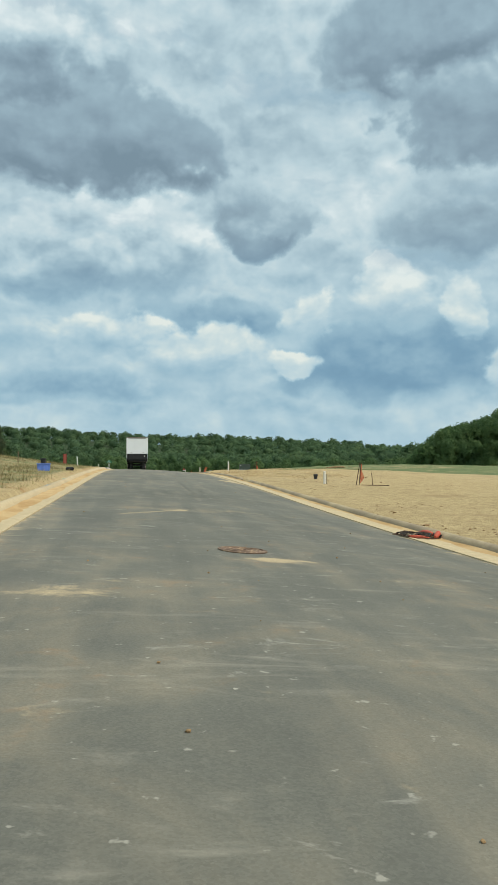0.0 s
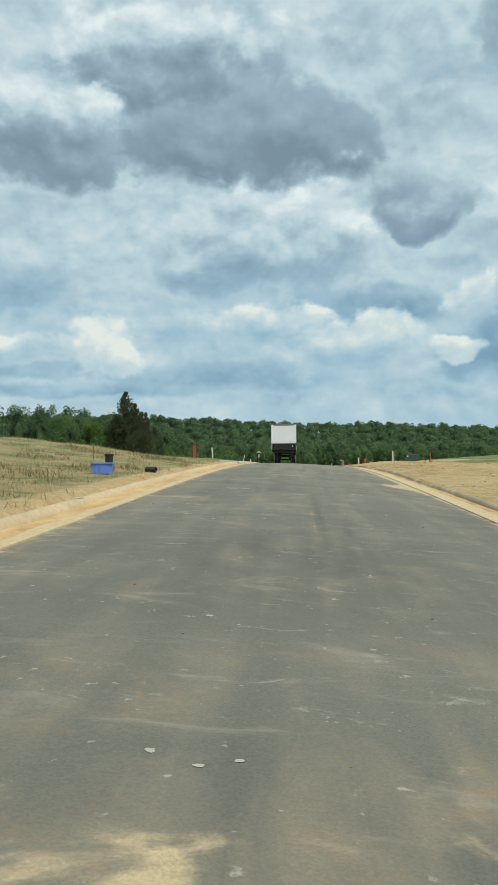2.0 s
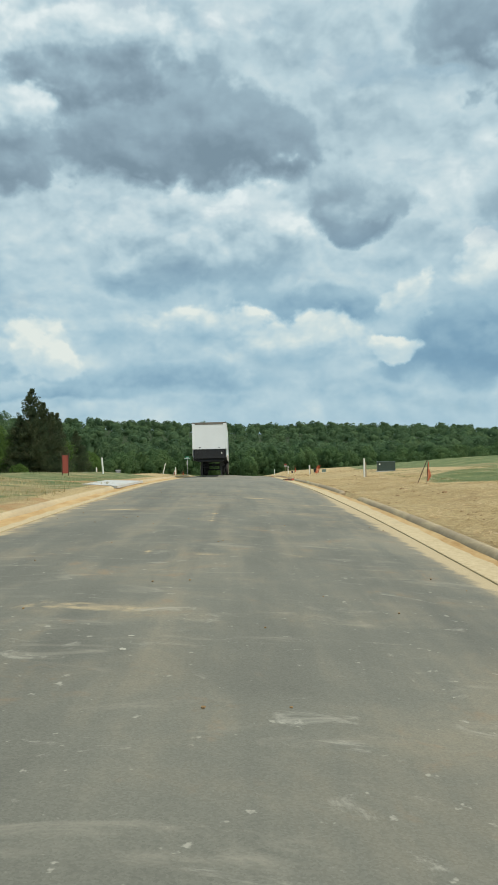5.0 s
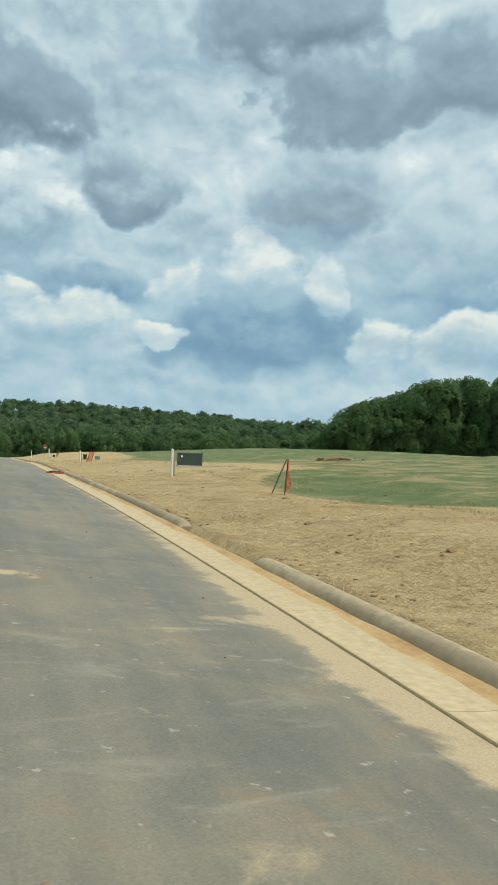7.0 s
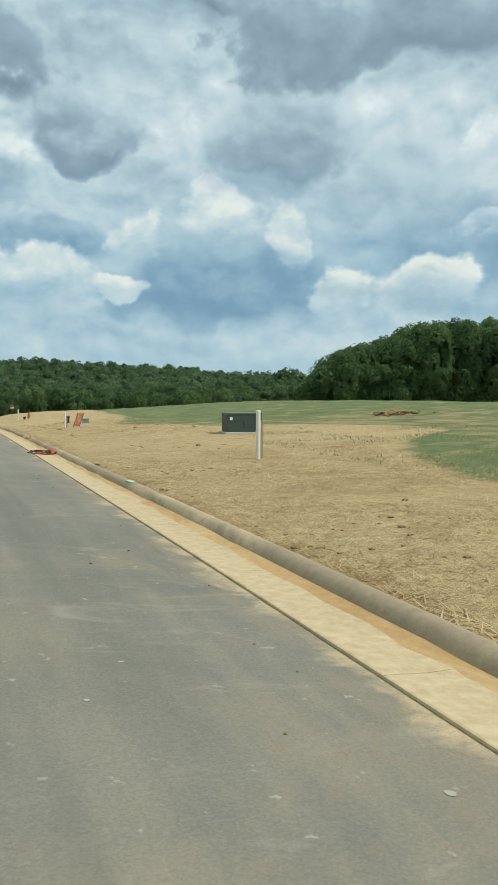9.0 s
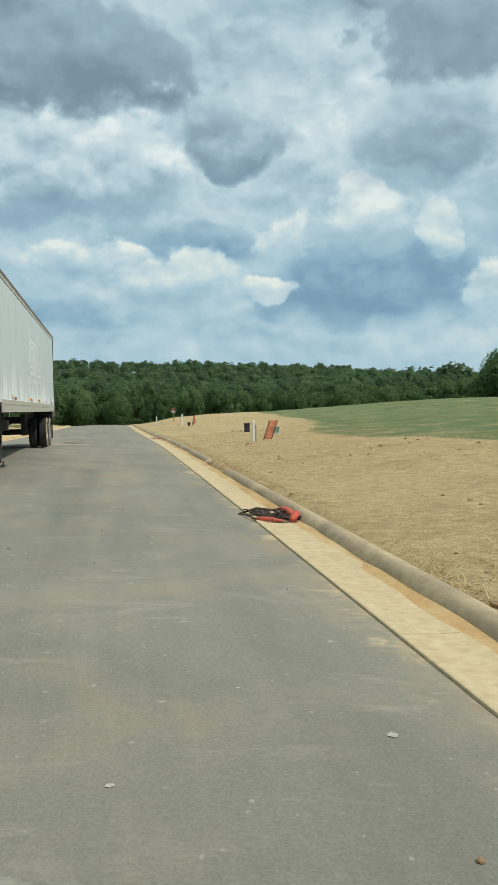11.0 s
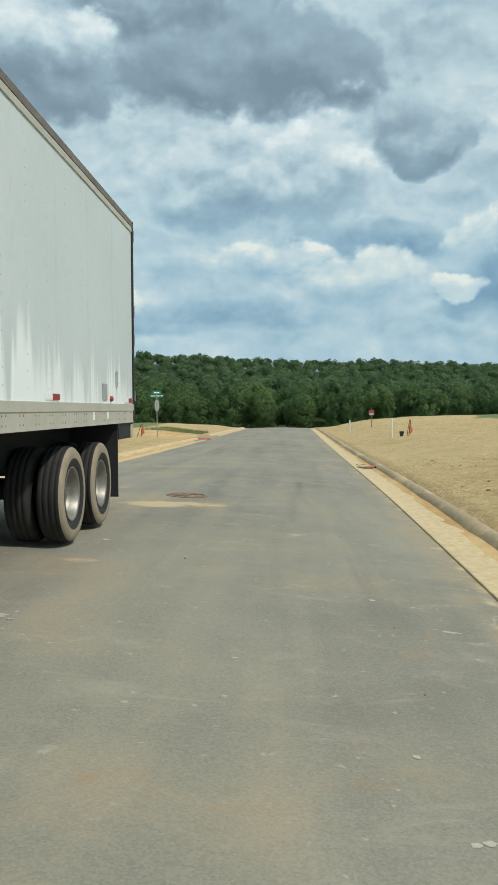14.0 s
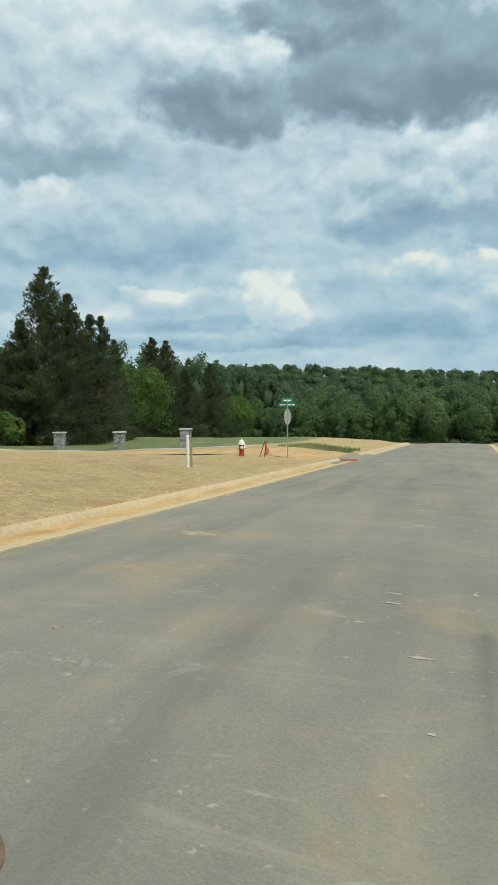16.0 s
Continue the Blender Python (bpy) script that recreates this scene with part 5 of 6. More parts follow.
    for z in (roof - 0.28, roof - 1.35, lo + 1.1, lo + 0.3):
        part("hinge", boxes(((-0.02, TL + 0.01, z), (0.027, TL + 0.04, z + 0.16), 0.004)), "galvanised steel", t)
    part("rear_bumper", boxes(((-TW + 0.45, TL - 0.30, 0.52), (-0.50, TL - 0.20, 0.64), 0.01), ((-TW + 0.55, TL - 0.3, 0.6), (-TW + 0.63, TL - 0.2, lo)), ((-0.63, TL - 0.3, 0.6), (-0.55, TL - 0.2, lo))), "dark steel", t,
         "dark steel under-run bumper")
    for x in (-0.62, -TW + 0.02):
        part("step_box", boxes(((x, 15.1, lo - 0.22), (x + 0.6, TL - 0.02, lo - 0.002), 0.01)), "dark steel", t)
    part("tail_lamp", boxes(((-0.10, TL - 0.12, lo - 0.21), (-0.005, TL + 0.02, lo - 0.02), 0.02)), "dull rail", t)
    # running gear
    wz = 0.51
    ground = lambda yl: float(road_z(-1.3, 100 + yl)) - z0 - tilt * yl
    for yl in AXLES:
        cz = ground(yl) + wz - 0.006
        bm = bmesh.new()
        tube(bm, [(-TW + 0.2, yl, cz), (-0.2, yl, cz)], 0.065, 10)
        part("axle", bm, "dark steel", t)
        for x, o in ((-0.165, 1), (-0.50, 0), (-TW + 0.50, 0), (-TW + 0.165, -1)):
            wheel(t, x, yl, cz, o)
    part("bogie", boxes(((-1.95, 11.6, 0.86), (-1.80, 15.0, 1.23), 0.01), ((-0.80, 11.6, 0.86), (-0.65, 15.0, 1.23), 0.01), ((-1.9, 11.9, 0.9), (-0.7, 12.0, 1.1)), ((-1.9, 14.6, 0.9), (-0.7, 14.7, 1.1)),
                         ((-0.82, 11.95, 0.50), (-0.63, 12.15, 0.9), 0.02), ((-1.97, 11.95, 0.50), (-1.78, 12.15, 0.9), 0.02), ((-0.82, 13.28, 0.55), (-0.63, 13.42, 0.9), 0.02), ((-1.97, 13.28, 0.55), (-1.78, 13.42, 0.9), 0.02)),
         "dark steel", t, "black steel bogie frame")
    for x in (-0.725, -1.875):
        for yl in AXLES:
            bm = bmesh.new()
            tube(bm, [(x, yl - 0.5, 0.74), (x, yl, 0.60), (x, yl + 0.5, 0.74)], 0.035, 6)
            part("leaf_spring", bm, "dark steel", t)
    bm = bmesh.new()
    tube(bm, [(-1.3, 11.3, 0.98), (-1.3, 12.3, 0.98)], 0.16, 14)
    part("air_tank", bm, "dark steel", t, smooth=True)
    for x in (-0.34, -TW + 0.34):
        part("mud_flap", boxes(((x - 0.33, 14.98, 0.26 + ground(15.0)), (x + 0.33, 15.0, lo - 0.02)),), "black rubber", t, "black rubber mud flap")
        part("flap_bracket", boxes(((x - 0.34, 14.96, lo - 0.06), (x + 0.34, 15.02, lo),)), "dark steel", t)
    # landing gear
    for x in (-0.52, -TW + 0.52):
        gz = ground(4.1)
        part("landing_leg", boxes(((x - 0.075, 4.02, 0.42), (x + 0.075, 4.18, lo + 0.05), 0.008)), "leg steel", t, "dark steel landing leg")
        part("inner_leg", boxes(((x - 0.05, 4.05, gz + 0.08), (x + 0.05, 4.15, 0.45), 0.006)), "leg steel", t)
        part("foot_pad", boxes(((x - 0.16, 3.96, gz + 0.004), (x + 0.16, 4.24, gz + 0.03), 0.006), ((x - 0.11, 4.02, gz + 0.03), (x - 0.085, 4.18, gz + 0.12)), ((x + 0.085, 4.02, gz + 0.03), (x + 0.11, 4.18, gz + 0.12))), "leg steel", t, "worn steel foot pad")
        bm = bmesh.new()
        tube(bm, [(x, 4.1, 0.62), (x + 0.02, 4.75, lo - 0.02)], 0.022, 6)
        tube(bm, [(x, 4.1, 0.58), (x, 4.45, 0.60), (x, 4.62, 0.72), (x + 0.03, 4.9, lo - 0.05)], 0.018, 6)
        part("brace", bm, "leg steel", t)
    bm = bmesh.new()
    tube(bm, [(-TW + 0.52, 4.1, 0.75), (-0.52, 4.1, 0.75)], 0.025, 8)
    part("cross_tube", bm, "leg steel", t)
    part("gear_box", boxes(((-0.45, 4.0, 0.85), (-0.28, 4.2, 1.1), 0.02)), "leg steel", t)


build_trailer()


# ---- roadside things ----
def at(x, y, turn=0.0, dz=0.0, lean=(0.0, 0.0)):
    return pose(x, y, float(land_z(x, y)) + dz, lean[0], lean[1], turn)


def white_post(x, y, h=1.02, stake=True, lean=(0, 0), turn=0.0):
    t = thing("marker_post", at(x, y, turn, -0.03, lean), "white plastic service marker post with a rough wooden stake" if stake else "white plastic service marker post standing in straw", "post", "white marker posts")
    bm = bmesh.new()
    turned(bm, [(0.055, 0.0), (0.055, h - 0.05), (0.060, h - 0.05), (0.060, h - 0.015), (0.044, h + 0.012), (0.0, h + 0.02)], 16)
    part("pipe", bm, "white plastic", t, smooth=False)
    if stake:
        part("stake", boxes(((0.068, 0.05, 0.0), (0.145, 0.09, h * 0.80), 0.006)), "pale stake wood", t, "weathered wooden stake")
    return t


def stake_fence(x, y, turn, h=1.15, spread=0.42, rails=False, panel=False):
    t = thing("safety_fence_scrap", at(x, y, turn, -0.05), "two dark stakes holding a sagging scrap of orange safety mesh", "fence", "orange mesh scraps")
    for x0, x1 in (((-0.16, 0.12), (0.16, 0.46)) if panel else ((-spread, 0.05), (0.0, 0.10))):
        bm = bmesh.new()
        tube(bm, [(x0, 0, 0), (x0 + (x1 - x0) * 0.5, 0.01, h * 0.5), (x1, 0, h)], 0.018, 6)
        part("stake", bm, "dark wood stake", t)
    bm = bmesh.new()
    nx, nz = 7, 22
    pts = {}
    for j in range(nz + 1):
        f = j / nz
        for i in range(nx + 1):
            g = i / nx
            w = (0.05 + 0.16 * math.sin(math.pi * min(1, f * 1.05))) * (0.7 + 0.5 * math.sin(5 * f + 1))
            if panel:
                pts[i, j] = Vector((-0.14 + 0.28 * f + 0.32 * g, 0.02 * math.sin(7 * g + 5 * f), 0.10 + f * (h - 0.14)))
                continue
            pts[i, j] = Vector((0.02 + 0.08 * f + g * w, 0.03 * math.sin(9 * g + 4 * f), 0.16 + f * (h - 0.26)))
    for j in range(nz + 1):
        for i in range(nx):
            a, b = pts[i, j], pts[i + 1, j]
            d = Vector((0, 0, 0.009))
            bm.faces.new([bm.verts.new(p) for p in (a - d, b - d, b + d, a + d)])
    for i in range(nx + 1):
        for j in range(nz):
            a, b = pts[i, j], pts[i, j + 1]
            d = Vector((0.007, 0, 0))
            bm.faces.new([bm.verts.new(p) for p in (a - d, a + d, b + d, b - d)])
    part("mesh_netting", bm, "orange mesh", t, "orange plastic netting")
    if rails:
        part("fallen_lath", boxes(((-0.75, -0.1, 0.02), (0.85, -0.05, 0.06)), ((0.1, -0.35, 0.02), (1.35, -0.31, 0.05))), "dark wood stake", t)
        bm = bmesh.new()
        tube(bm, [(0.72, 0.1, 0), (0.66, 0.1, 0.62)], 0.015, 6)
        part("stake", bm, "dark wood stake", t)
    return t


def utility_box(x, y, turn, w, d, h, mat, top, label, vents=True):
    t = thing("utility_box", at(x, y, turn, -0.02), label, "utility box")
    part("pad", boxes(((-w / 2 - 0.08, -d / 2 - 0.08, 0.0), (w / 2 + 0.08, d / 2 + 0.08, 0.06), 0.01)), "pale concrete", t, "concrete pad")
    part("cabinet", boxes(((-w / 2, -d / 2, 0.06), (w / 2, d / 2, h - 0.04), 0.012)), mat, t)
    part("lid", boxes(((-w / 2 - 0.02, -d / 2 - 0.02, h - 0.05), (w / 2 + 0.02, d / 2 + 0.02, h), 0.012)), top, t, "paler overhanging lid")
    if vents:
        part("warning_label", boxes(((-w / 2 + 0.10, -d / 2 - 0.004, h * 0.66), (-w / 2 + 0.20, -d / 2 - 0.0005, h * 0.80)),), "sign white", t)
        part("hasp", boxes(((-0.03, -d / 2 - 0.02, h * 0.45), (0.03, -d / 2, h * 0.6), 0.005)), mat, t)
        part("door_seam", boxes(((w * 0.12, -d / 2 - 0.003, 0.08), (w * 0.12 + 0.008, -d / 2 - 0.0005, h - 0.07))), mat, t)
    return t


def pedestal(x, y, h=0.62, r=0.13, label="small black plastic cable pedestal in straw"):
    t = thing("cable_pedestal", at(x, y, 20, -0.03), label, "pedestal")
    part("post", boxes(((-r, -r * 0.8, 0), (r, r * 0.8, h - 0.1), 0.03)), "black plastic", t)
    part("cap", boxes(((-r - 0.02, -r * 0.8 - 0.02, h - 0.14), (r + 0.02, r * 0.8 + 0.02, h), 0.04)), "black plastic", t)
    return t


def inlet(y, seed=0, tube_left=True):
    """A kerb inlet with its torn sediment filter."""
    e = edge_right(y)
    z = float(road_z(e, y)) - 0.008
    t = thing("inlet_filter", Matrix.Translation((e, y, z)), "torn orange sediment tube and dark filter cloth over a kerb drain", "drain filter", "drain filters")
    bars = bmesh.new()
    for k in range(9):
        box(bars, (0.10, -0.42 + k * 0.1, 0.0), (0.58, -0.385 + k * 0.1, 0.030))
    box(bars, (0.08, -0.46, 0.0), (0.12, 0.50, 0.02))
    part("grate", bars, "cast iron", t)
    rng = random.Random(seed)
    bm = bmesh.new()
    grid = {}
    for i in range(15):
        for j in range(11):
            u, v = i / 14, j / 10
            lift = 0.035 + 0.07 * abs(noise.noise((u * 4, v * 5, seed))) + 0.05 * math.exp(-((u - 0.9) / 0.15) ** 2) * (1 - v)
            grid[i, j] = bm.verts.new((-0.05 + 0.62 * v + 0.05 * math.sin(8 * u + seed), -0.32 + 0.84 * u + 0.06 * math.sin(7 * v + seed), lift + 0.04 * v * v))
    for i in range(14):
        for j in range(10):
            if rng.random() < (0.88 if i > 9 or j > 6 else 0.62) * (1.0 if tube_left else 0.45):
                bm.faces.new((grid[i, j], grid[i + 1, j], grid[i + 1, j + 1], grid[i, j + 1]))
    left, whole = set(bm.faces), set()
    while left:                    # keep the one large piece of cloth
        piece, front = set(), [left.pop()]
        while front:
            f = front.pop()
            piece.add(f)
            for e2 in f.edges:
                for g in e2.link_faces:
                    if g in left:
                        left.discard(g)
                        front.append(g)
        whole = max(whole, piece, key=len)
    for f in [f for f in bm.faces if f not in whole]:
        bm.faces.remove(f)
    for e2 in [e2 for e2 in bm.edges if not e2.link_faces]:
        bm.edges.remove(e2)
    for v in [v for v in bm.verts if not v.link_faces]:
        bm.verts.remove(v)
    bmesh.ops.solidify(bm, geom=bm.faces, thickness=0.008)
    part("filter_cloth", bm, "filter cloth", t, "dirty torn filter cloth")
    # no recess is cut: a black block puts the opening's shade on the kerb
    part("throat", boxes(((0.60, -0.36, 0.0), (0.665, 0.12, 0.088), 0.01)), "black rubber", t, "solid black block standing for the shade of the drain opening")
    if not tube_left:
        bm = bmesh.new()
        tube(bm, [(0.48, -0.30, 0.04), (0.56, -0.15, 0.07), (0.60, 0.02, 0.08)], 0.04, 10, radii=[0.02, 0.045, 0.025])
        part("sediment_tube", bm, "orange tube", t, "scrap of orange sediment tube", smooth=True)
        return t
    for pts, radii in (([(0.50, 0.62, 0.06), (0.54, 0.48, 0.075), (0.57, 0.30, 0.08), (0.58, 0.12, 0.07), (0.57, 0.0, 0.06)], [0.022, 0.05, 0.058, 0.052, 0.03]),
                       ([(0.46, -0.44, 0.05), (0.52, -0.36, 0.075), (0.58, -0.30, 0.12), (0.60, -0.28, 0.15)], [0.03, 0.055, 0.055, 0.03]),
                       ([(0.0, -0.10, 0.045), (0.10, -0.20, 0.05), (0.22, -0.30, 0.045), (0.36, -0.38, 0.035)], [0.018, 0.036, 0.036, 0.015])):
        bm = bmesh.new()
        tube(bm, pts, 0.05, 10, radii=radii)
        part("sediment_tube", bm, "orange tube", t, "piece of torn orange sediment tube", smooth=True)
    for pts, r in (([(-0.10, 0.52, 0.03), (-0.04, 0.15, 0.055), (0.0, -0.18, 0.05)], 0.012), ([(-0.14, 0.5, 0.03), (0.15, 0.56, 0.10), (0.42, 0.42, 0.07)], 0.018), ([(0.08, 0.40, 0.05), (0.22, -0.34, 0.06)], 0.009), ([(0.25, -0.42, 0.03), (0.55, -0.50, 0.03)], 0.007)):
        bm = bmesh.new()
        tube(bm, pts, r, 6)
        part("torn_strap", bm, "dark wood stake", t)
    return t


def manhole(x, y, r=0.35):
    """A cover set flush with the slope of the road."""
    z = float(road_z(x, y))
    up = Vector((float(road_z(x - 0.3, y) - road_z(x + 0.3, y)) / 0.6, float(road_z(x, y - 0.3) - road_z(x, y + 0.3)) / 0.6, 1.0)).normalized()
    lie = Vector((0, 0, 1)).rotation_difference(up).to_matrix().to_4x4()
    t = thing("manhole_cover", Matrix.Translation((x, y, z - 0.026)) @ lie @ pose(0, 0, 0, 0, 0, 23), "rusty round cast-iron manhole cover raised in the asphalt", "manhole cover", "manhole covers")
    bm = bmesh.new()
    turned(bm, [(r + 0.035, -0.05), (r + 0.03, 0.036), (r + 0.004, 0.042), (r, 0.028)], 40)
    part("ring", bm, "cast iron", t)
    bm = bmesh.new()
    turned(bm, [(r - 0.004, -0.03), (r - 0.004, 0.034), (0.0, 0.036)], 40)
    part("lid", bm, "cast iron", t, "rusty iron lid")
    bm = bmesh.new()
    for q in (0.06, 0.115, 0.17, 0.225, 0.28, 0.32):
        n = 36
        for k in range(n):
            if (k + int(q * 100)) % 9 == 0:
                continue
            a, b = 2 * math.pi * k / n, 2 * math.pi * (k + 1) / n
            v = [bm.verts.new((rr * math.cos(g), rr * math.sin(g), zz)) for rr, g, zz in
                 ((q - 0.012, a, 0.034), (q - 0.008, a, 0.043), (q + 0.008, a, 0.043), (q + 0.012, a, 0.034), (q - 0.012, b, 0.034), (q - 0.008, b, 0.043), (q + 0.008, b, 0.043), (q + 0.012, b, 0.034))]
            for f in ((0, 1, 5, 4), (1, 2, 6, 5), (2, 3, 7, 6)):
                bm.faces.new([v[i] for i in f])
    part("tread_relief", bm, "cast iron", t)
    # thin black plate on the uncut lid, painted shade of the lifting hole
    part("pick_hole", boxes(((-0.03, r - 0.075, 0.036), (0.03, r - 0.055, 0.0375))), "black rubber", t)


manhole(-0.37, 11.58, 0.29)
manhole(0.45, 118.4, 0.33)
for k, y in enumerate((17.2, 96.0, 129.2)):
    inlet(y, k + 1, k < 2)

# right-hand verge
white_post(8.6, 88.75, 1.18)
white_post(7.3, 38.6, 0.62, True)
white_post(7.75, 116.2, 0.90)
white_post(7.9, 149.8, 1.05, False)
white_post(7.0, 170.0, 1.0, False)
stake_fence(10.3, 79.7, 12, 1.22, 0.52)
stake_fence(8.55, 37.0, 5, 1.1, 0.15, True)
stake_fence(8.45, 116.9, -10, 0.86, 0.30, panel=True)
stake_fence(8.75, 149.2, 10, 0.95, 0.1)
utility_box(11.85, 98.8, -6, 1.30, 0.9, 0.76, "box green", "box top green", "dark green pad-mounted utility box on a concrete pad")
utility_box(9.75, 121.6, -8, 0.40, 0.4, 0.34, "pale green box", "pale green box", "small pale green utility box", False)
pedestal(9.35, 127.0, 0.52, 0.125)
pedestal(8.5, 150.2, 0.32, 0.085)
pedestal(9.5, 50.0, 0.34, 0.09)
# a dark red notice on a post far down the verge
t = thing("notice_board", at(8.9, 171.5, 5), "dark red notice board on a post with a grey lower panel", "sign")
bm = bmesh.new()
tube(bm, [(0, 0, 0), (0, 0, 1.55)], 0.03, 8)
part("post", bm, "raw wood", t)
part("board", boxes(((-0.22, -0.05, 1.18), (0.22, -0.02, 1.40), 0.005)), "red panel", t)
part("lower_board", boxes(((-0.20, -0.05, 0.98), (0.20, -0.02, 1.15), 0.005)), "sign back", t)


# left-hand verge
def blue_tote():
    t = thing("storage_tub", at(-5.98, 39.9, 8, -0.02) @ Matrix.Scale(0.84, 4), "blue plastic storage tub standing in dry grass", "tub")
    bm = bmesh.new()
    v = [bm.verts.new(p) for p in ((-0.34, -0.245, 0), (0.34, -0.245, 0), (0.34, 0.245, 0), (-0.34, 0.245, 0), (-0.36, -0.26, 0.40), (0.36, -0.26, 0.40), (0.36, 0.26, 0.40), (-0.36, 0.26, 0.40))]
    for q in ((3, 2, 1, 0), (0, 1, 5, 4), (1, 2, 6, 5), (2, 3, 7, 6), (3, 0, 4, 7), (4, 5, 6, 7)):
        bm.faces.new([v[i] for i in q])
    bmesh.ops.bevel(bm, geom=list(bm.edges), offset=0.03, segments=2, affect="EDGES")
    part("tub", bm, "blue plastic", t)
    part("rim", boxes(((-0.39, -0.29, 0.38), (0.39, 0.29, 0.43), 0.012)), "blue plastic", t)
    for x in (-0.2, 0.0, 0.2):
        part("rib", boxes(((x - 0.02, -0.268, 0.06), (x + 0.02, -0.235, 0.36), 0.006)), "blue plastic", t)


blue_tote()
t = thing("meter_riser", at(-6.2, 41.75, 0, -0.03) @ Matrix.Scale(0.82, 4), "black plastic riser pipe standing in dry grass", "pipe")
bm = bmesh.new()
turned(bm, [(0.17, 0), (0.15, 0.62), (0.19, 0.64), (0.19, 0.70), (0.15, 0.71), (0.0, 0.71)], 18)
part("pipe", bm, "black plastic", t)


def corrugated_pipe():
    t = thing("drain_pipe", pose(-4.95, 42.35, float(land_z(-4.95, 42.35)) + 0.09, 0, 0, -24) @ Matrix.Scale(0.52, 4), "short length of black corrugated drain pipe lying on soil", "pipe")
    bm = bmesh.new()
    prof = []
    for k in range(12):
        prof += [(0.165, -0.36 + k * 0.06), (0.185, -0.345 + k * 0.06), (0.185, -0.325 + k * 0.06), (0.165, -0.31 + k * 0.06)]
    prof += [(0.145, 0.36), (0.145, -0.36), (0.165, -0.36)]
    turned(bm, prof, 24, "x")
    part("pipe_wall", bm, "black plastic", t)


corrugated_pipe()
t = thing("survey_stake", at(-8.23, 47.75, 0, -0.05), "thin wooden survey stake in dry grass", "stake")
part("lath", boxes(((-0.022, -0.01, 0), (0.022, 0.01, 0.75))), "raw wood", t)
white_post(-7.8, 90.5, 1.05, False, (0, -4))
white_post(-7.1, 142.6, 1.15)
white_post(-16.0, 135.0, 1.05, True, (0, 4))
t = thing("leaning_lath", at(-7.4, 128.0, 0, -0.04, (0, 14)), "leaning pale wooden lath", "stake")
part("lath", boxes(((-0.05, -0.02, 0), (0.05, 0.02, 1.25))), "white plastic", t)
t = thing("warning_panel", at(-8.5, 82.5, 0, -0.04), "upright strip of faded red mesh on two stakes", "panel")
part("sheet", boxes(((-0.16, -0.01, 0.15), (0.16, 0.01, 1.12), 0.004)), "red panel", t)
for x in (-0.17, 0.17):
    part("stake", boxes(((x - 0.02, -0.03, 0), (x + 0.02, 0.01, 1.25))), "dark wood stake", t)


def street_sign():
    x, y = -6.3, 155.2
    t = thing("street_name_sign", at(x, y, 0, -0.05), "green street name blades over the back of a stop sign", "street sign")
    bm = bmesh.new()
    tube(bm, [(0, 0, 0), (0, 0, 2.95)], 0.03, 8)
    part("post", bm, "galvanised steel", t)
    a = part("name_blade", boxes(((-0.50, -0.010, 2.52), (0.50, 0.010, 2.74), 0.004)), "sign green", t, "green street name blade")
    a.matrix_local = Euler((0, 0, radians(-14))).to_matrix().to_4x4()
    for x0, x1 in ((-0.42, -0.08), (-0.02, 0.20), (0.25, 0.42)):
        part("lettering_bar", boxes(((x0, -0.0135, 2.59), (x1, -0.0105, 2.66))), "sign white", a)
    b = part("name_blade", boxes(((-0.36, -0.010, 2.74), (0.36, 0.010, 2.94), 0.004)), "sign green", t, "green street name blade")
    b.matrix_local = Euler((0, 0, radians(50))).to_matrix().to_4x4()
    part("lettering_bar", boxes(((-0.24, -0.0135, 2.80), (0.20, -0.0105, 2.87))), "sign white", b)
    bm = bmesh.new()
    turned(bm, [(0.0, -0.004), (0.40, -0.004), (0.40, 0.004), (0.0, 0.004)], 8, "y", (0, 0, 0))
    o = part("stop_plate", bm, "sign back", t, "bare metal back of an octagonal sign")
    o.matrix_local = Matrix.Translation((0.0, 0.04, 2.02)) @ Euler((0, radians(22.5), radians(77))).to_matrix().to_4x4()


street_sign()


def hydrant():
    x, y = -7.9, 152.4
    t = thing("fire_hydrant", at(x, y, 20, -0.04), "red fire hydrant with a white bonnet and caps", "hydrant")
    bm = bmesh.new()
    turned(bm, [(0.19, 0), (0.19, 0.05), (0.13, 0.06), (0.12, 0.12), (0.12, 0.52), (0.15, 0.53), (0.15, 0.57), (0.0, 0.57)], 20)
    part("barrel", bm, "hydrant red", t, "red painted barrel")
    bm = bmesh.new()
    turned(bm, [(0.17, 0.57), (0.17, 0.61), (0.145, 0.64), (0.13, 0.72), (0.07, 0.79), (0.035, 0.80), (0.035, 0.86), (0.0, 0.86)], 20)
    part("bonnet", bm, "white plastic", t, "white domed bonnet", smooth=False)
    for ax, s, r in (("x", 1, 0.055), ("x", -1, 0.055), ("y", -1, 0.075)):
        bm = bmesh.new()
        turned(bm, [(r, 0.08 * s), (r, 0.20 * s), (r * 0.6, 0.21 * s), (r * 0.4, 0.25 * s), (0.0, 0.25 * s)], 14, ax, (0, 0, 0.44))
        bmesh.ops.recalc_face_normals(bm, faces=bm.faces)
        part("nozzle_cap", bm, "white plastic", t, "white nozzle cap")
    return t


hydrant()
stake_fence(-6.9, 152.8, 20, 0.85, 0.25)


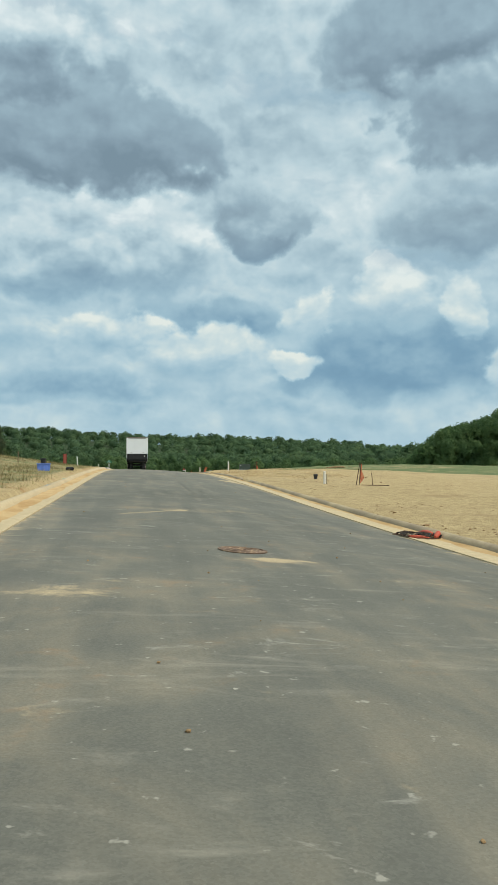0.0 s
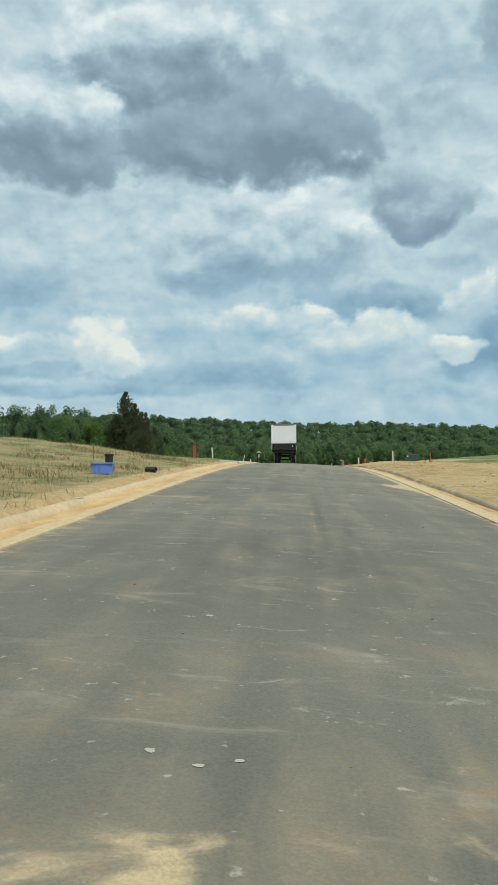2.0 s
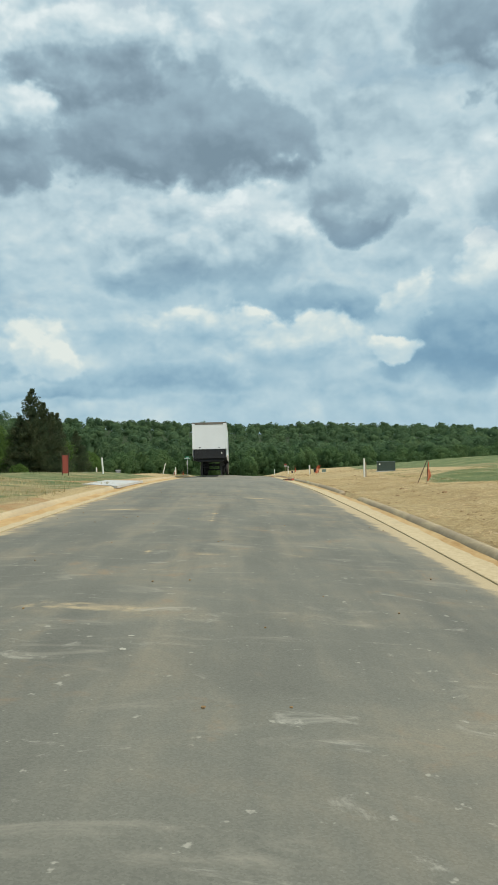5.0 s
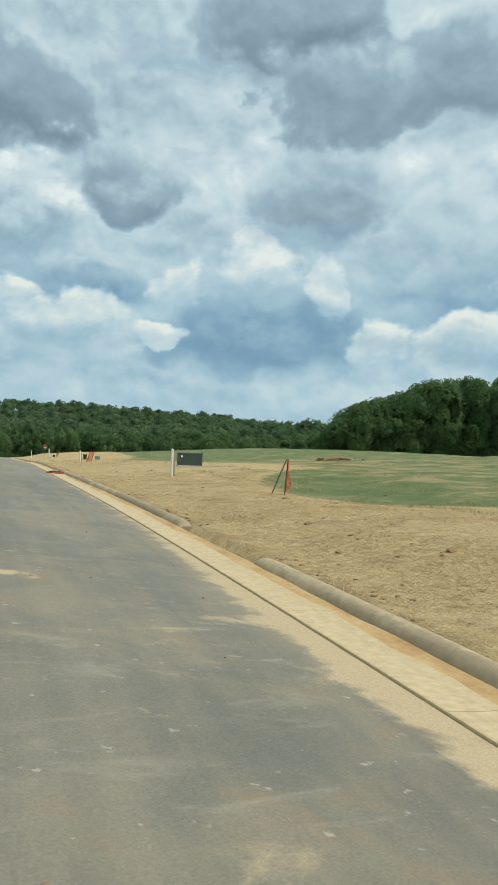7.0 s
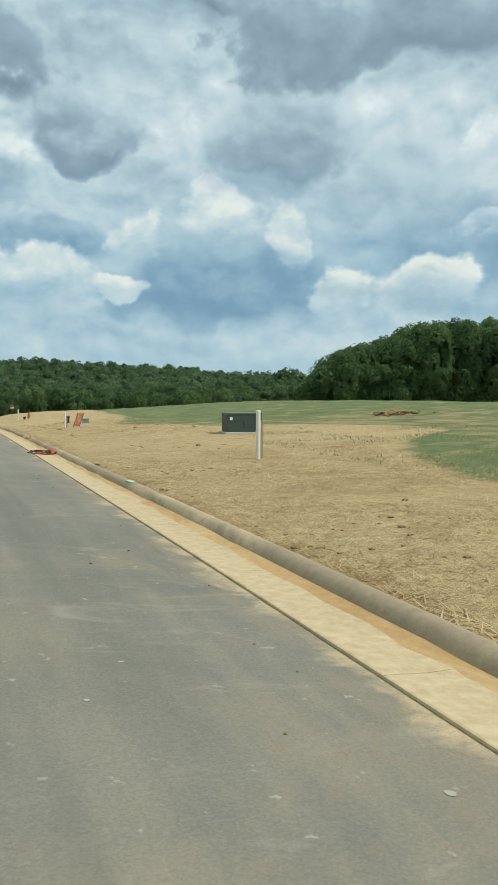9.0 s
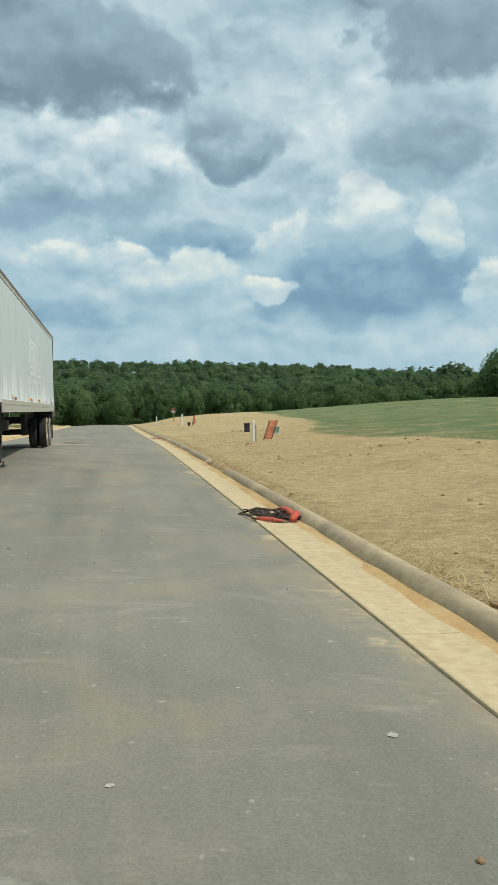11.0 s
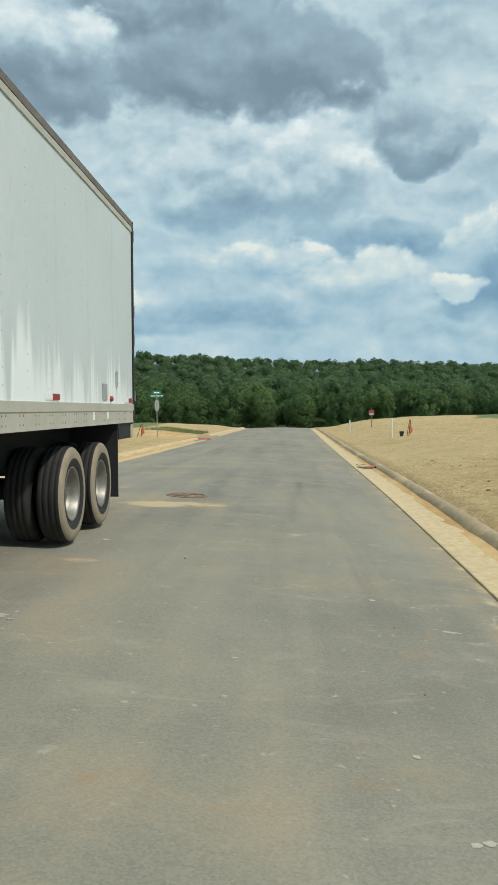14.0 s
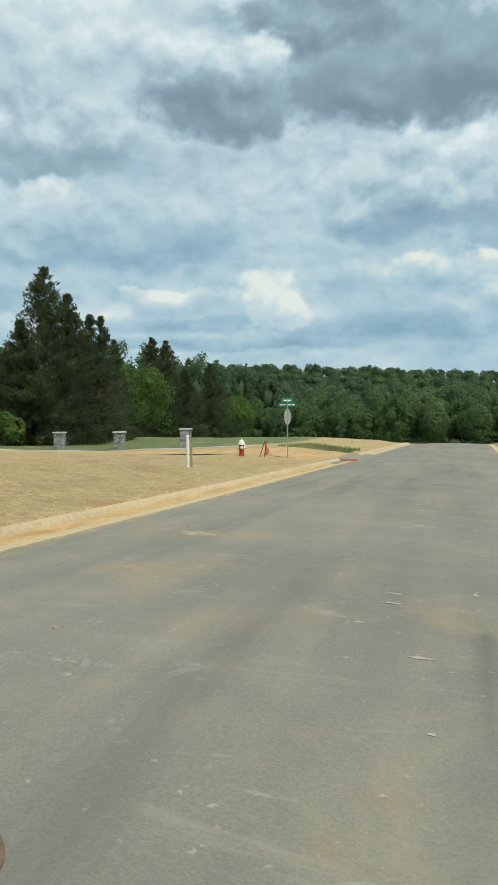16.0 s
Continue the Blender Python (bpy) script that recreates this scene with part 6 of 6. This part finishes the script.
def pillar(x, y):
    t = thing("stone_pillar", at(x, y, 6, -0.05), "square pillar of grey rough stone with a flat capstone", "pillar", "stone pillars along the drive")
    part("core", boxes(((-0.37, -0.37, 0), (0.37, 0.37, 1.36))), "pillar mortar", t)
    rng = random.Random(int(x * 10))
    for sx, sy in ((0, -1), (1, 0), (-1, 0), (0, 1)):
        z = 0.02
        while z < 1.30:
            h = min(rng.uniform(0.12, 0.22), 1.35 - z)
            u = -0.38
            while u < 0.36:
                w = min(rng.uniform(0.16, 0.34), 0.38 - u)
                pr = rng.uniform(0.015, 0.035)
                a = (u + 0.008, -0.37 - pr, z + 0.008)
                b = (u + w - 0.008, -0.36, z + h - 0.008)
                bm = boxes((a, b, 0.008))
                ang = math.atan2(sy, sx) + math.pi / 2
                bmesh.ops.rotate(bm, verts=bm.verts, cent=(0, 0, 0), matrix=Matrix.Rotation(ang, 3, "Z"))
                part("stone", bm, "pillar stone", t)
                u += w
            z += h
    part("capstone", boxes(((-0.46, -0.46, 1.36), (0.46, 0.46, 1.47), 0.015)), "pale concrete", t, "pale flat capstone")


for x, y in ((-30.2, 176.0), (-25.2, 176.8), (-19.5, 177.0)):
    pillar(x, y)

# concrete aprons and paths
def slab(name, pts, label, lift=0.03, thick=0.10):
    """A slab over the ground through the corner points, in plan."""
    bm = bmesh.new()
    n = 10
    a, b, c, d = [Vector(p) for p in pts]
    top = {}
    for i in range(n + 1):
        for j in range(4):
            p = a.lerp(d, j / 3).lerp(b.lerp(c, j / 3), i / n)
            top[i, j] = bm.verts.new((p.x, p.y, float(land_z(p.x, p.y)) + lift))
    for i in range(n):
        for j in range(3):
            bm.faces.new((top[i, j], top[i + 1, j], top[i + 1, j + 1], top[i, j + 1]))
    bmesh.ops.recalc_face_normals(bm, faces=bm.faces)
    if sum(f.normal.z for f in bm.faces) < 0:
        bmesh.ops.reverse_faces(bm, faces=bm.faces)
    ret = bmesh.ops.extrude_face_region(bm, geom=list(bm.faces))
    bmesh.ops.translate(bm, verts=[v for v in ret["geom"] if isinstance(v, bmesh.types.BMVert)], vec=(0, 0, thick))
    bmesh.ops.translate(bm, verts=list(bm.verts), vec=(0, 0, -thick))
    bmesh.ops.recalc_face_normals(bm, faces=bm.faces)
    tagged(part(name, bm, "pale concrete"), label, "pavement", kind="structure")


slab("pavement", ((-3.98, 70.6), (-3.95, 78.9), (-5.6, 78.0), (-5.6, 71.8)), "pale new concrete ramp at the road edge", 0.02)
slab("pavement", ((-12.0, 168.6), (-40.0, 169.2), (-40.0, 170.8), (-12.0, 170.2)), "pale concrete walk in front of the stone pillars", 0.03)

# marks on the road surface
def mark(x, y, w, l, turn, mat="pale mark"):
    bm = bmesh.new()
    rng = random.Random(int(x * 91 + y * 7))
    n = 12
    vs = []
    for k in range(n):
        a = 2 * math.pi * k / n
        r = rng.uniform(0.6, 1.1)
        u, v = w / 2 * math.cos(a) * r, l / 2 * math.sin(a) * r
        c, s = math.cos(radians(turn)), math.sin(radians(turn))
        px, py = x + u * c - v * s, y + u * s + v * c
        vs.append(bm.verts.new((px, py, float(road_z(px, py)) + 0.003)))
    bm.faces.new(vs)
    return bm


rng = random.Random(21)
bm = bmesh.new()
cement = ((3.5, 107.5, 0.26, 0.14), (0.2, 110.1, 0.22, 0.16), (0.2, 113.4, 0.2, 0.14), (1.6, 105.7, 0.16, 0.08), (1.7, 104.9, 0.12, 0.07), (0.4, 105.8, 0.10, 0.06), (3.5, 110.6, 0.3, 0.08),
          (2.0, 121.6, 0.30, 0.10), (1.6, 129.1, 0.30, 0.16), (1.7, 123.6, 0.24, 0.08), (1.8, 128.9, 0.2, 0.12), (1.7, 123.2, 0.26, 0.10), (2.4, 123.9, 0.10, 0.16), (1.5, 122.4, 0.22, 0.07),
          (-2.6, 33.6, 0.5, 0.12), (-2.1, 30.0, 0.3, 0.10), (-1.6, 29.4, 0.12, 0.08), (-2.2, 32.0, 0.4, 0.16), (2.0, 15.3, 0.3, 0.1), (-3.4, 32.4, 0.25, 0.12))
for k in range(190):
    y = rng.uniform(4, 140)
    x = rng.uniform(edge_left(y) + 0.3, edge_right(y) - 0.3)
    w = rng.uniform(0.02, 0.07)
    if k < len(cement):
        x, y, w, l = cement[k]
        one = mark(x, y, w * 0.55, l * 0.7, rng.uniform(-12, 12))
        for j in range(4):
            u, v = rng.gauss(0, 0.35) * w, rng.gauss(0, 0.5) * l
            bit = mark(x + u, y + v, w * rng.uniform(0.06, 0.28), l * rng.uniform(0.1, 0.4), rng.uniform(-20, 20))
            me = bpy.data.meshes.new("spill")
            bit.to_mesh(me)
            bit.free()
            bm.from_mesh(me)
            bpy.data.meshes.remove(me)
    else:
        one = mark(x, y, w, w * rng.uniform(0.6, 1.1), rng.uniform(-25, 25))
    me = bpy.data.meshes.new("spill")
    one.to_mesh(me)
    one.free()
    bm.from_mesh(me)
    bpy.data.meshes.remove(me)
ob = part("mortar_spots", bm, "pale mark")
tagged(ob, "small pale spots of dried mortar on the asphalt", "mark", kind="stuff")
V, F, nv = [], [], 0
nrng = np.random.RandomState(2)
for k in range(260):
    y = nrng.uniform(3, 140)
    f = nrng.uniform(0, 1)
    x = edge_left(y) + WIDTH * f
    s = nrng.uniform(0.006, 0.018)
    V.append(ICO_V * np.array([s, s, s * 0.7]) * nrng.uniform(0.7, 1.2, (len(ICO_V), 1)) + np.array([x, y, float(road_z(x, y)) + s * 0.4]))
    F += (ICO_F + nv).tolist()
    nv += len(ICO_V)
ob = raw("gravel", np.concatenate(V).tolist(), F, "clay clod")
tagged(ob, "scattered small stones on the asphalt", "gravel", kind="stuff")
for y, mat in ((25.3, "blue survey paint"), (26.0, "blue survey paint"), (31.2, "green survey paint"), (85.5, "green survey paint")):
    side = -1 if y < 40 else 1
    e = edge_right(y) if side > 0 else edge_left(y)
    z = float(road_z(e, y))
    bm = bmesh.new()
    vs = []
    for k in range(8):
        a = 2 * math.pi * k / 8
        d = 0.75 + 0.07 * math.cos(a)
        vs.append(bm.verts.new((e + side * d, y + 0.22 * math.sin(a), z + (0.139 if side > 0 else 0.167))))
    f = bm.faces.new(vs)
    bm.normal_update()
    if f.normal.z < 0:
        f.normal_flip()
    tagged(part("survey_mark", bm, mat), mat + " mark on the kerb", "mark")


# torn sediment sock at the end of the kerb by the side street
t = thing("sediment_sock", Matrix.Translation((edge_left(156.4) - 0.35, 156.4, float(road_z(edge_left(156.4), 156.4)) + 0.01)) @ Matrix.Scale(0.62, 4), "torn orange sediment sock at the end of the kerb", "sediment sock")
bm = bmesh.new()
tube(bm, [(-0.55, -0.5, 0.10), (-0.2, -0.1, 0.09), (0.15, 0.1, 0.06), (0.5, 0.5, 0.05), (0.8, 0.75, 0.04)], 0.08, 10, radii=[0.05, 0.09, 0.085, 0.07, 0.03])
part("sock", bm, "orange tube", t, smooth=True)
bm = bmesh.new()
tube(bm, [(0.2, -0.45, 0.02), (0.55, -0.1, 0.03), (0.95, 0.05, 0.02)], 0.04, 8, radii=[0.02, 0.045, 0.02])
part("loose_end", bm, "orange tube", t, smooth=True)


def soil_heap(x, y, w):
    rng = np.random.RandomState(12)
    V, F, nv = [], [], 0
    for k in range(70):
        u, v = rng.randn() * w * 0.42, rng.randn() * 0.5
        s = rng.uniform(0.06, 0.17)
        z = float(land_z(x + u, y + v)) + s * 0.3 + 0.16 * math.exp(-(u / w * 1.6) ** 2 - v * v)
        V.append(ICO_V * np.array([s * 1.3, s * 1.2, s * 0.75]) * rng.uniform(0.7, 1.25, (len(ICO_V), 1)) + np.array([x + u, y + v, z]))
        F += (ICO_F + nv).tolist()
        nv += len(ICO_V)
    ob = raw("soil_heap", np.concatenate(V).tolist(), F, "clay clod")
    tagged(ob, "low heap of rough brown soil clods in the field", "soil", kind="stuff")


soil_heap(27.0, 113.5, 2.0)
